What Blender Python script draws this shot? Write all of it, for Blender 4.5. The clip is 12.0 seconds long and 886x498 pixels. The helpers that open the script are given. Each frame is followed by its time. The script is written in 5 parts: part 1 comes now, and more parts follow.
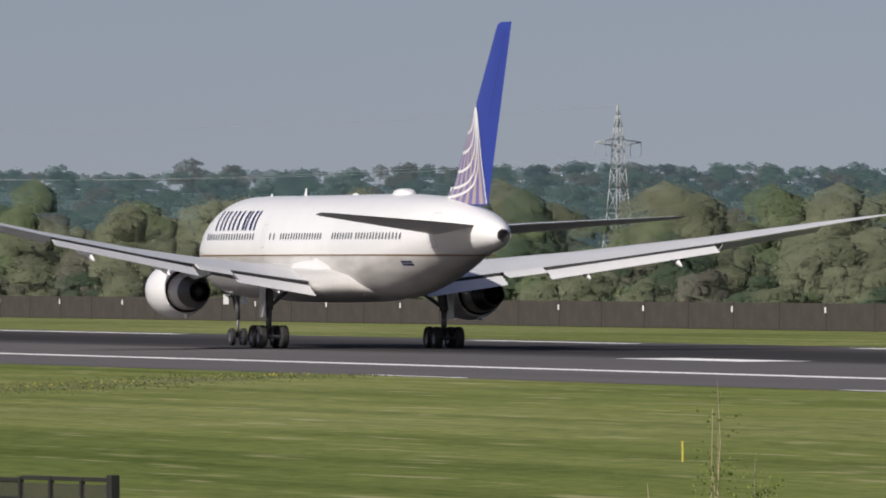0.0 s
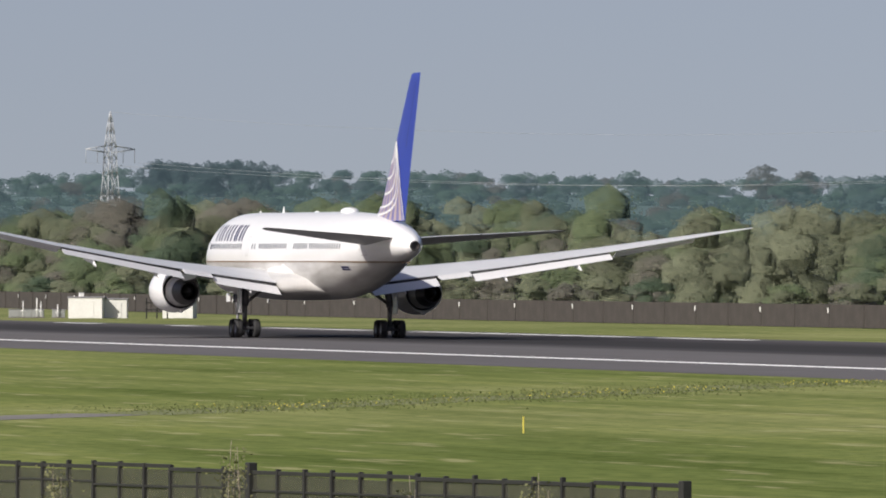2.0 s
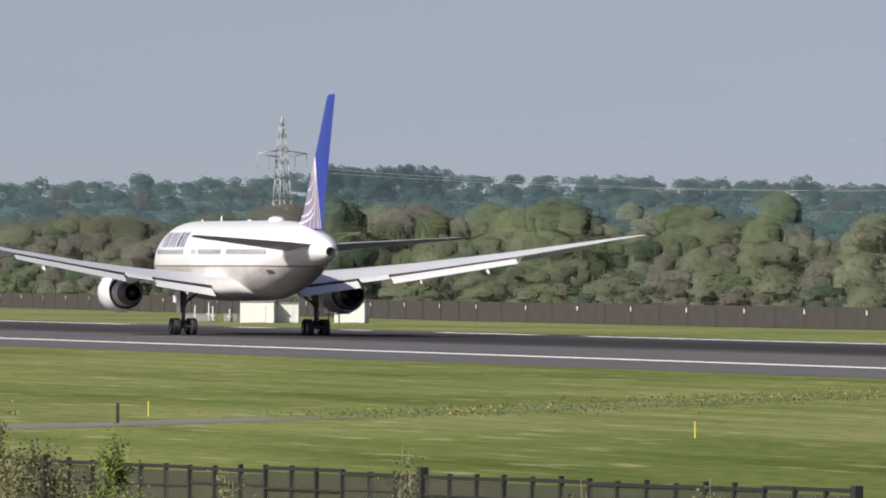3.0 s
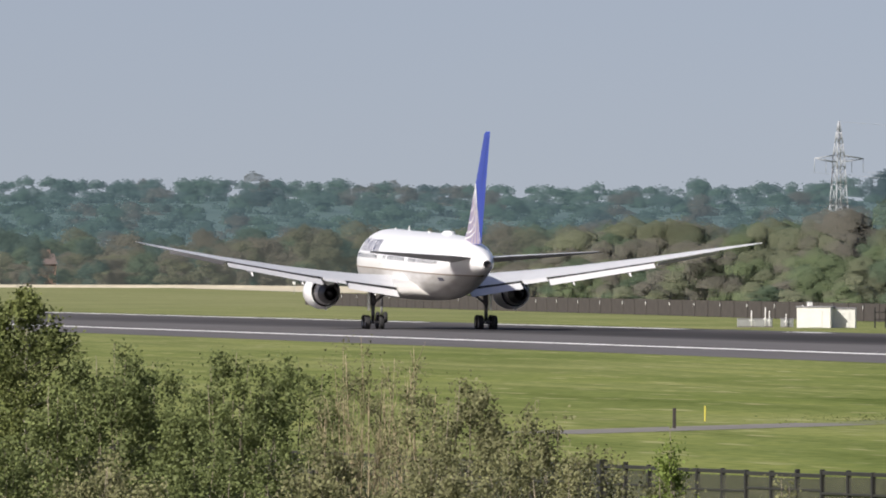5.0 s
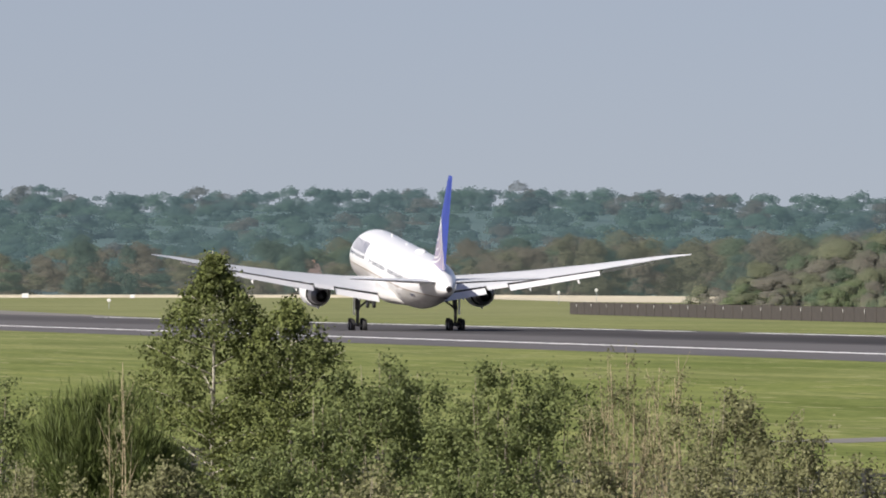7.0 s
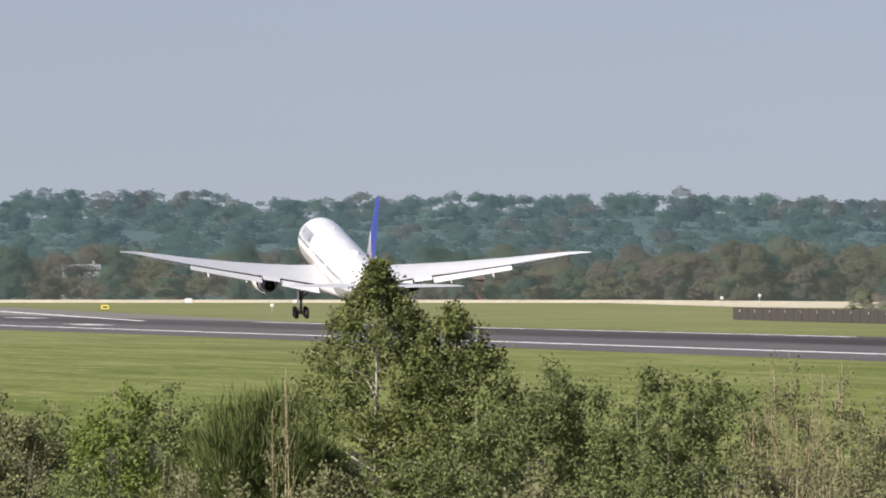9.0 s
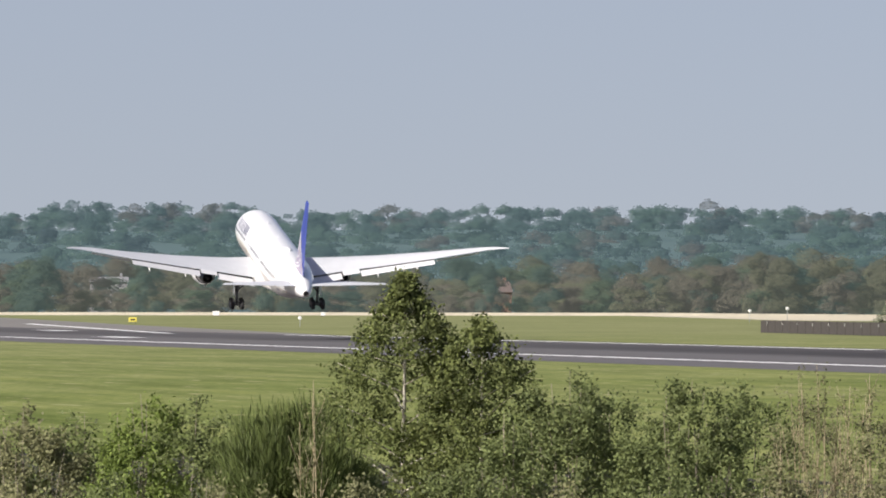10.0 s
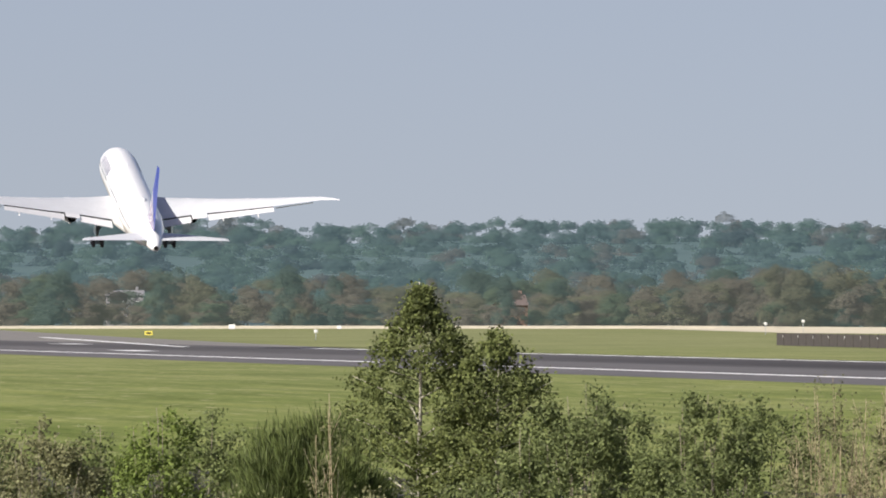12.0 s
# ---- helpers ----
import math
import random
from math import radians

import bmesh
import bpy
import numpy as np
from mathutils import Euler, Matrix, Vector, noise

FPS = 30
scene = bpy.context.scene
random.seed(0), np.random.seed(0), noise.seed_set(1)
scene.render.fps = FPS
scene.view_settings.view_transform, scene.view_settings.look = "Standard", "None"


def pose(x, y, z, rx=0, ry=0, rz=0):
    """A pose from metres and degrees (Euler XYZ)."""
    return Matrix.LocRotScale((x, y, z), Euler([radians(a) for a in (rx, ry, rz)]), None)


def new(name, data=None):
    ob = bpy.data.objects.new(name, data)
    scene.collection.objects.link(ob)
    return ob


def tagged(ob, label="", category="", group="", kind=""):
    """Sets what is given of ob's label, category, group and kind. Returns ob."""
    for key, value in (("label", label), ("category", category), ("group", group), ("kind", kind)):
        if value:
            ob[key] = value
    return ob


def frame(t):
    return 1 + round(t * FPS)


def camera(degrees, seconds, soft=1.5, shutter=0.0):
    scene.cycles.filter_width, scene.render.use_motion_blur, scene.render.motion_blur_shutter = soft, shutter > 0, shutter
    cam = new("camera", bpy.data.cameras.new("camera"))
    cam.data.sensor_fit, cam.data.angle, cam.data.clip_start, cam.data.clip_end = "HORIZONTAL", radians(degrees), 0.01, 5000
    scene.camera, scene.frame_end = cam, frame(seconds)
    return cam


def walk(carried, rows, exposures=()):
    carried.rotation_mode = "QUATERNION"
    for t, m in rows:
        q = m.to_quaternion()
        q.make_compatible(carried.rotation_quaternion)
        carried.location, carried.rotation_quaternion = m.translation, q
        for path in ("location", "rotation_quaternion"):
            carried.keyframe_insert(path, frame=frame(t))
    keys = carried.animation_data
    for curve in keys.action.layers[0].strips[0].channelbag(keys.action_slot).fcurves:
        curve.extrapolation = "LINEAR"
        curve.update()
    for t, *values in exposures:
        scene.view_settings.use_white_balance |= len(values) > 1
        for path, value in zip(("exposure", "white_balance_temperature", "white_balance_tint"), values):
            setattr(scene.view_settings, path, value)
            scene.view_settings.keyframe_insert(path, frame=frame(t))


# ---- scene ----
EYE = (0.0, 0.0, 4.78)
RUNWAY_X = 168.1          # centreline, which runs along +Y
CAMERA_ROWS = [  # seconds, bearing, tilt, lean in degrees
    (0, 15.6320, 0.0312, -0.180),
    (0.5, 15.0099, 0.0058, 0.066),
    (1, 14.0688, 0.0200, 0.013),
    (1.5, 13.4257, 0.0422, -0.036),
    (2, 12.9814, 0.0620, 0.061),
    (2.5, 12.6755, 0.0816, 0.011),
    (3, 12.1867, 0.0823, 0.106),
    (3.5, 11.5933, 0.0865, 0.062),
    (3.7, 11.2718, 0.0836, 0.069),
    (5.3, 9.3478, 0.1033, 0.115),
    (5.5, 9.1858, 0.1035, 0.125),
    (6, 8.7414, 0.1216, 0.057),
    (6.5, 8.4486, 0.1394, -0.017),
    (6.7, 8.3911, 0.1464, -0.023),
    (8.3, 8.3989, 0.1229, -0.057),
    (8.5, 8.3388, 0.1303, -0.055),
    (9, 7.6330, 0.1681, -0.007),
    (9.5, 7.4631, 0.2188, -0.014),
    (10, 7.5049, 0.2273, 0.034),
    (10.5, 7.5206, 0.2303, 0.070),
    (11, 7.5206, 0.2405, 0.036),
    (11.5, 7.4919, 0.2672, 0.012),
    (12, 7.4317, 0.2880, -0.032),
]
FLIGHT = [  # seconds, metres along the runway, height, nose-up and bank degrees, extension of the main legs
    (0, 617.85, 0.00, 0.00, 0.72, 0.00),
    (0.5, 654.34, 0.00, 0.00, 0.50, 0.00),
    (1, 690.92, 0.00, 0.00, 0.40, 0.00),
    (1.5, 727.69, 0.00, 0.00, 0.50, 0.00),
    (2, 764.97, 0.00, 0.00, 0.47, 0.00),
    (2.5, 803.14, 0.00, 0.00, 0.45, 0.00),
    (3, 842.27, 0.00, 0.00, 0.37, 0.00),
    (3.5, 880.68, 0.00, 0.05, 0.20, 0.00),
    (4, 920.30, 0.00, 0.20, 0.10, 0.00),
    (4.5, 959.60, 0.00, 0.50, 0.00, 0.00),
    (5, 999.60, 0.00, 1.00, 0.00, 0.00),
    (5.5, 1039.97, 0.12, 1.85, 0.00, 0.12),
    (6, 1081.20, 0.20, 2.76, 0.00, 0.20),
    (6.5, 1122.79, 0.24, 3.62, 0.00, 0.24),
    (7, 1164.30, 0.27, 4.40, 0.00, 0.27),
    (7.5, 1207.00, 0.38, 5.21, 0.00, 0.30),
    (8, 1250.00, 0.57, 5.90, 0.00, 0.32),
    (8.5, 1293.49, 0.97, 6.65, 0.00, 0.35),
    (9, 1336.06, 1.69, 7.76, 0.00, 0.37),
    (9.5, 1379.39, 2.76, 8.60, 0.00, 0.39),
    (10, 1423.55, 4.03, 9.22, -0.05, 0.40),
    (10.5, 1467.34, 5.71, 9.99, 0.00, 0.41),
    (11, 1510.79, 7.85, 10.96, 0.35, 0.42),
    (11.5, 1555.44, 10.37, 12.26, 0.25, 0.42),
    (12, 1600.18, 13.74, 13.56, 0.30, 0.42),
]


def aim(bearing, tilt, lean):
    return pose(*EYE, 90 + tilt, 0, -bearing) @ pose(0, 0, 0, 0, 0, lean)


cam = camera(4.0976, 12.0, soft=1.9)
walk(cam, [(t, aim(b, e, r)) for t, b, e, r in CAMERA_ROWS],
     exposures=[(0, 0.18), (1, 0.37), (2, 0.46), (3.5, 0.61), (5.5, 0.68), (9, 0.78), (12, 0.80)])

# world and sun
SUN = Vector((-0.74, -0.46, 0.58)).normalized()
world = bpy.data.worlds.new("sky")
scene.world = world
world.use_nodes = True
wn = world.node_tree
wn.nodes.clear()
sky = wn.nodes.new("ShaderNodeTexSky")
sky.sky_type = "NISHITA"
sky.sun_disc = False
sky.sun_elevation = math.asin(SUN.z)
sky.sun_rotation = math.atan2(SUN.x, SUN.y)
sky.air_density, sky.dust_density, sky.ozone_density = 1.0, 1.5, 2.0
tint = wn.nodes.new("ShaderNodeMix")
tint.data_type, tint.blend_type = "RGBA", "MULTIPLY"
tint.inputs[0].default_value = 1.0
tint.inputs[7].default_value = (0.92, 0.745, 0.745, 1)
bg = wn.nodes.new("ShaderNodeBackground")
bg.inputs[1].default_value = 0.082
wo = wn.nodes.new("ShaderNodeOutputWorld")
# the haze layer lifts the clear sky's colours a few degrees at the horizon
way, lift_sky, unit = wn.nodes.new("ShaderNodeTexCoord"), wn.nodes.new("ShaderNodeVectorMath"), wn.nodes.new("ShaderNodeVectorMath")
lift_sky.operation, unit.operation = "ADD", "NORMALIZE"
lift_sky.inputs[1].default_value = (0, 0, 0.10)
wn.links.new(way.outputs["Generated"], lift_sky.inputs[0])
wn.links.new(lift_sky.outputs[0], unit.inputs[0])
wn.links.new(unit.outputs[0], sky.inputs[0])
wn.links.new(sky.outputs[0], tint.inputs[6])
wn.links.new(tint.outputs[2], bg.inputs[0])
wn.links.new(bg.outputs[0], wo.inputs[0])

sun_data = bpy.data.lights.new("sun", "SUN")
sun_data.energy, sun_data.angle, sun_data.color = 4.25, radians(0.6), (1.0, 0.95, 0.88)
sun = new("sun", sun_data)
sun.rotation_euler = SUN.to_track_quat("Z", "Y").to_euler()


# ---------- materials ----------
def paint(name, rgb, rough=0.5, metal=0.0, vary=0.15, scale=3.0, bump=0.0, second=None, stretch=(1, 1, 1), coat=0.0, space="Object", fine=8.0, island=0.0):
    """A surface with a broad and a fine variation of its colour, and relief."""
    m = bpy.data.materials.new(name)
    m.use_nodes = True
    nt = m.node_tree
    b = nt.nodes["Principled BSDF"]
    b.inputs["Roughness"].default_value, b.inputs["Metallic"].default_value = rough, metal
    b.inputs["Coat Weight"].default_value = coat
    co = nt.nodes.new("ShaderNodeTexCoord")
    mp = nt.nodes.new("ShaderNodeMapping")
    mp.inputs["Scale"].default_value = stretch
    if space == "World":
        geo = nt.nodes.new("ShaderNodeNewGeometry")
        nt.links.new(geo.outputs["Position"], mp.inputs[0])
    else:
        nt.links.new(co.outputs[space], mp.inputs[0])
    n1, n2 = nt.nodes.new("ShaderNodeTexNoise"), nt.nodes.new("ShaderNodeTexNoise")
    for n, s in ((n1, scale), (n2, scale * fine)):
        n.inputs["Scale"].default_value, n.inputs["Detail"].default_value = s, 5
        nt.links.new(mp.outputs[0], n.inputs["Vector"])
    add = nt.nodes.new("ShaderNodeMath")
    add.operation = "ADD"
    nt.links.new(n1.outputs[0], add.inputs[0])
    nt.links.new(n2.outputs[0], add.inputs[1])
    rng = nt.nodes.new("ShaderNodeMapRange")
    rng.inputs[1].default_value, rng.inputs[2].default_value = 0.65, 1.35
    nt.links.new(add.outputs[0], rng.inputs[0])
    mix = nt.nodes.new("ShaderNodeMix")
    mix.data_type = "RGBA"
    dark = second or tuple(c * (1 - vary) for c in rgb)
    lite = rgb if second else tuple(min(1, c * (1 + vary)) for c in rgb)
    mix.inputs[6].default_value, mix.inputs[7].default_value = (*dark, 1), (*lite, 1)
    nt.links.new(rng.outputs[0], mix.inputs[0])
    out = mix.outputs[2]
    if island:
        g2 = nt.nodes.new("ShaderNodeNewGeometry")
        hs = nt.nodes.new("ShaderNodeHueSaturation")
        r2 = nt.nodes.new("ShaderNodeMapRange")
        r2.inputs[3].default_value, r2.inputs[4].default_value = 1 - island, 1 + island
        nt.links.new(g2.outputs["Random Per Island"], r2.inputs[0])
        nt.links.new(r2.outputs[0], hs.inputs["Value"])
        nt.links.new(out, hs.inputs["Color"])
        out = hs.outputs[0]
    nt.links.new(out, b.inputs["Base Color"])
    if bump:
        bp = nt.nodes.new("ShaderNodeBump")
        bp.inputs["Strength"].default_value, bp.inputs["Distance"].default_value = bump, 0.05
        nt.links.new(n2.outputs[0], bp.inputs["Height"])
        nt.links.new(bp.outputs[0], b.inputs["Normal"])
    return m


def leafy(name, rgb, second, scale=0.15, island=0.35, haze_glow=None, sheer=0.25):
    m = paint(name, rgb, 0.65, vary=0.2, scale=scale, second=second, space="World", island=island)
    nt = m.node_tree
    b = nt.nodes["Principled BSDF"]
    b.inputs["Specular IOR Level"].default_value = 0.25
    if sheer:
        tr = nt.nodes.new("ShaderNodeBsdfTranslucent")
        mx = nt.nodes.new("ShaderNodeMixShader")
        mx.inputs[0].default_value = sheer
        nt.links.new(b.inputs["Base Color"].links[0].from_socket, tr.inputs[0])
        nt.links.new(b.outputs[0], mx.inputs[1])
        nt.links.new(tr.outputs[0], mx.inputs[2])
        nt.links.new(mx.outputs[0], nt.nodes["Material Output"].inputs[0])
    # emission on distant foliage, standing in for the haze before it
    if haze_glow:
        b.inputs["Emission Color"].default_value, b.inputs["Emission Strength"].default_value = (*haze_glow, 1), 1.0
    return m


M_WHITE = paint("white_paint", (0.76, 0.76, 0.76), 0.28, vary=0.03, scale=0.6, coat=0.3)
M_GREY = paint("grey_belly_paint", (0.50, 0.49, 0.47), 0.3, vary=0.06, scale=0.5, coat=0.3)
M_WING = paint("wing_grey", (0.52, 0.53, 0.55), 0.38, vary=0.08, scale=0.7)
M_FLAP = paint("flap_grey", (0.58, 0.58, 0.59), 0.4, vary=0.08, scale=0.9)
M_BLUE = paint("tail_blue", (0.016, 0.036, 0.27), 0.38, vary=0.06, scale=0.5, coat=0.08)
M_NAVY = paint("navy_lettering", (0.016, 0.022, 0.085), 0.4, vary=0.05)
M_GOLD = paint("gold_stripe", (0.20, 0.13, 0.07), 0.4, vary=0.1)
M_TAN = paint("globe_tan", (0.36, 0.29, 0.28), 0.35, vary=0.08, scale=1.0)
M_PURPLE = paint("globe_purple", (0.13, 0.12, 0.30), 0.35, vary=0.08, scale=1.0)
M_GLASS = paint("cabin_window_glass", (0.10, 0.105, 0.115), 0.15, vary=0.1)
M_TYRE = paint("tyre_rubber", (0.018, 0.018, 0.019), 0.8, vary=0.3, scale=6)
M_RIM = paint("wheel_rim_metal", (0.25, 0.25, 0.26), 0.4, 0.8, vary=0.2)
M_STRUT = paint("gear_metal", (0.13, 0.13, 0.135), 0.45, 0.4, vary=0.25, scale=4)
M_NOZZLE = paint("heat_stained_metal", (0.07, 0.064, 0.062), 0.45, 0.6, vary=0.35, scale=1.5)
M_DARK = paint("dark_gap", (0.02, 0.02, 0.022), 0.7, vary=0.2)
M_SILVER = paint("polished_lip_metal", (0.6, 0.6, 0.62), 0.25, 0.9, vary=0.1)


def part(name, bm, material, parent, label=""):
    """Link a bmesh as one mesh object under a thing or part."""
    me = bpy.data.meshes.new(name)
    bm.normal_update()
    bm.to_mesh(me)
    bm.free()
    return part_mesh(name, me, material, parent, label)


def part_mesh(name, me, material, parent, label=""):
    for m in (material if isinstance(material, (list, tuple)) else [material]):
        if m.name not in me.materials:
            me.materials.append(m)
    ob = new(name, me)
    ob.parent = parent
    if label:
        tagged(ob, label)
    return ob


def thing(name, m, label, category, group="", kind=""):
    e = new(name)
    e.matrix_world = m
    return tagged(e, label, category, group, kind)


def smooth(bm, angle=35):
    for f in bm.faces:
        f.smooth = True
    for e in bm.edges:
        if len(e.link_faces) == 2 and e.calc_face_angle(0) > radians(angle):
            e.smooth = False
    return bm


def loft(rings, close=True, cap=True):
    """Skin a list of equal-length rings of points."""
    bm = bmesh.new()
    vs = [[bm.verts.new(p) for p in r] for r in rings]
    n = len(rings[0])
    for a, b in zip(vs, vs[1:]):
        for i in range(n if close else n - 1):
            j = (i + 1) % n
            bm.faces.new((a[i], a[j], b[j], b[i]))
    if cap:
        bm.faces.new(vs[0][::-1])
        bm.faces.new(vs[-1])
    bmesh.ops.remove_doubles(bm, verts=bm.verts, dist=1e-5)
    bmesh.ops.recalc_face_normals(bm, faces=bm.faces)
    return smooth(bm)


def box(bm, lo, hi, bevel=0.0):
    r = bmesh.ops.create_cube(bm, size=1)["verts"]
    for v in r:
        v.co = Vector([lo[i] + (v.co[i] + 0.5) * (hi[i] - lo[i]) for i in range(3)])
    if bevel:
        es = list({e for v in r for e in v.link_edges})
        bmesh.ops.bevel(bm, geom=es, offset=bevel, segments=2, affect="EDGES", profile=0.5)
    return bm


def tube(bm, a, b, r1, r2=None, n=10):
    a, b = Vector(a), Vector(b)
    r2 = r1 if r2 is None else r2
    q = (b - a).to_track_quat("Z", "Y")
    ring = lambda c, r: [bm.verts.new(c + q @ Vector((r * math.cos(k * math.tau / n), r * math.sin(k * math.tau / n), 0))) for k in range(n)]
    va, vb = ring(a, r1), ring(b, r2)
    for i in range(n):
        f = bm.faces.new((va[i], va[(i + 1) % n], vb[(i + 1) % n], vb[i]))
        f.smooth = True
    bm.faces.new(va[::-1])
    bm.faces.new(vb)
    return bm


def lathe(profile, axis="Y", n=36, centre=(0, 0, 0)):
    """Turn (along, radius) pairs round the Y or X axis."""
    bm = bmesh.new()
    rings = []
    for y, r in profile:
        ring = []
        for k in range(n):
            a = k * math.tau / n
            p = (r * math.cos(a), y, r * math.sin(a)) if axis == "Y" else (y, r * math.cos(a), r * math.sin(a))
            ring.append(bm.verts.new(Vector(p) + Vector(centre)))
        rings.append(ring)
    for a, b in zip(rings, rings[1:]):
        for i in range(n):
            bm.faces.new((a[i], a[(i + 1) % n], b[(i + 1) % n], b[i]))
    bmesh.ops.remove_doubles(bm, verts=bm.verts, dist=1e-5)
    bmesh.ops.recalc_face_normals(bm, faces=bm.faces)
    return smooth(bm)

# ---------- ground ----------
def grass_material():
    m = bpy.data.materials.new("mown_grass")
    m.use_nodes = True
    nt = m.node_tree
    b = nt.nodes["Principled BSDF"]
    b.inputs["Roughness"].default_value = 0.9
    b.inputs["Specular IOR Level"].default_value = 0.0
    geo = nt.nodes.new("ShaderNodeNewGeometry")

    def noise_at(scale, stretch, detail=5, turn=0.0):
        mp = nt.nodes.new("ShaderNodeMapping")
        mp.inputs["Scale"].default_value = stretch
        mp.inputs["Rotation"].default_value = (0, 0, turn)
        nt.links.new(geo.outputs["Position"], mp.inputs[0])
        n = nt.nodes.new("ShaderNodeTexNoise")
        n.inputs["Scale"].default_value, n.inputs["Detail"].default_value = scale, detail
        nt.links.new(mp.outputs[0], n.inputs["Vector"])
        return n.outputs[0]

    def ramp(src, stops):
        r = nt.nodes.new("ShaderNodeValToRGB")
        while len(r.color_ramp.elements) < len(stops):
            r.color_ramp.elements.new(0.5)
        for e, (p, c) in zip(r.color_ramp.elements, stops):
            e.position, e.color = p, (*c, 1)
        nt.links.new(src, r.inputs[0])
        return r.outputs[0]

    def blend(kind, fac, a, c):
        mx = nt.nodes.new("ShaderNodeMix")
        mx.data_type, mx.blend_type = "RGBA", kind
        if isinstance(fac, float):
            mx.inputs[0].default_value = fac
        else:
            nt.links.new(fac, mx.inputs[0])
        nt.links.new(a, mx.inputs[6])
        nt.links.new(c, mx.inputs[7])
        return mx.outputs[2]

    broad = ramp(noise_at(0.035, (1, 0.35, 1)), [(0.32, (0.118, 0.150, 0.048)), (0.5, (0.160, 0.188, 0.067)), (0.68, (0.204, 0.223, 0.092))])
    stripes = ramp(noise_at(0.30, (1, 0.06, 1), 4, 0.06), [(0.36, (0.74, 0.77, 0.72)), (0.52, (1, 1, 1)), (0.68, (1.16, 1.12, 1.08))])
    tufts = ramp(noise_at(1.9, (1, 0.28, 1), 7, -0.03), [(0.34, (0.76, 0.80, 0.74)), (0.5, (1, 1, 1)), (0.66, (1.20, 1.15, 1.10))])
    straw_mask = ramp(noise_at(0.75, (1, 0.14, 1), 7, 0.04), [(0.59, (0, 0, 0)), (0.68, (1, 1, 1))])
    col = blend("MULTIPLY", 1.0, broad, stripes)
    col = blend("MULTIPLY", 1.0, col, tufts)
    straw = nt.nodes.new("ShaderNodeRGB")
    straw.outputs[0].default_value = (0.36, 0.34, 0.19, 1)
    half = nt.nodes.new("ShaderNodeMath")
    half.operation = "MULTIPLY"
    half.inputs[1].default_value = 0.55
    nt.links.new(straw_mask, half.inputs[0])
    col = blend("MIX", half.outputs[0], col, straw.outputs[0])
    # paler, greyer turf towards the far end of the field: haze put into the colour
    split, far_haze = nt.nodes.new("ShaderNodeSeparateXYZ"), nt.nodes.new("ShaderNodeMapRange")
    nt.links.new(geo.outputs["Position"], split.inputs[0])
    nt.links.new(split.outputs["Y"], far_haze.inputs[0])
    far_haze.inputs[1].default_value, far_haze.inputs[2].default_value, far_haze.inputs[4].default_value = 500, 1700, 0.6
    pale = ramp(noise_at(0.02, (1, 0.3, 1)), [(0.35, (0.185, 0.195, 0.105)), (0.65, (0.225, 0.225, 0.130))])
    col = blend("MIX", far_haze.outputs[0], col, pale)
    nt.links.new(col, b.inputs["Base Color"])
    bp = nt.nodes.new("ShaderNodeBump")
    bp.inputs["Strength"].default_value, bp.inputs["Distance"].default_value = 0.7, 0.12
    nt.links.new(noise_at(2.5, (1, 1, 1), 6), bp.inputs["Height"])
    nt.links.new(bp.outputs[0], b.inputs["Normal"])
    return m


def runway_material():
    """Worn asphalt with tyre rubber along the wheel tracks and across the far half."""
    m = paint("runway_asphalt", (0.115, 0.11, 0.112), 0.9, vary=0.12, scale=0.25, stretch=(1, 0.05, 1), space="World", bump=0.15)
    nt = m.node_tree
    b = nt.nodes["Principled BSDF"]
    b.inputs["Specular IOR Level"].default_value = 0.08
    geo = nt.nodes.new("ShaderNodeNewGeometry")
    sep = nt.nodes.new("ShaderNodeSeparateXYZ")
    nt.links.new(geo.outputs["Position"], sep.inputs[0])
    r = nt.nodes.new("ShaderNodeValToRGB")
    stops = [(0.0, 1.0), (0.42, 1.0), (0.50, 0.50), (0.60, 0.30), (0.80, 0.30), (0.92, 0.5), (1.0, 0.7)]
    while len(r.color_ramp.elements) < len(stops):
        r.color_ramp.elements.new(0.5)
    for e, (p, v) in zip(r.color_ramp.elements, stops):
        e.position, e.color = p, (v, v, v, 1)
    rng = nt.nodes.new("ShaderNodeMapRange")
    rng.inputs[1].default_value, rng.inputs[2].default_value = RUNWAY_X - 24, RUNWAY_X + 24
    wob = nt.nodes.new("ShaderNodeTexNoise")
    wob.inputs["Scale"].default_value = 0.5
    mp = nt.nodes.new("ShaderNodeMapping")
    mp.inputs["Scale"].default_value = (1, 0.03, 1)
    nt.links.new(geo.outputs["Position"], mp.inputs[0])
    nt.links.new(mp.outputs[0], wob.inputs["Vector"])
    ma = nt.nodes.new("ShaderNodeMath")
    ma.operation = "MULTIPLY_ADD"
    ma.inputs[1].default_value = 7.0
    nt.links.new(wob.outputs[0], ma.inputs[0])
    nt.links.new(sep.outputs["X"], ma.inputs[2])
    nt.links.new(ma.outputs[0], rng.inputs[0])
    nt.links.new(rng.outputs[0], r.inputs[0])
    src = b.inputs["Base Color"].links[0].from_socket
    mx = nt.nodes.new("ShaderNodeMix")
    mx.data_type, mx.blend_type = "RGBA", "MULTIPLY"
    zone = nt.nodes.new("ShaderNodeMapRange")
    nt.links.new(sep.outputs["Y"], zone.inputs[0])
    zone.inputs[1].default_value, zone.inputs[2].default_value, zone.inputs[3].default_value, zone.inputs[4].default_value = 850, 1350, 1.0, 0.45
    nt.links.new(zone.outputs[0], mx.inputs[0])
    nt.links.new(src, mx.inputs[6])
    nt.links.new(r.outputs[0], mx.inputs[7])
    nt.links.new(mx.outputs[2], b.inputs["Base Color"])
    return m


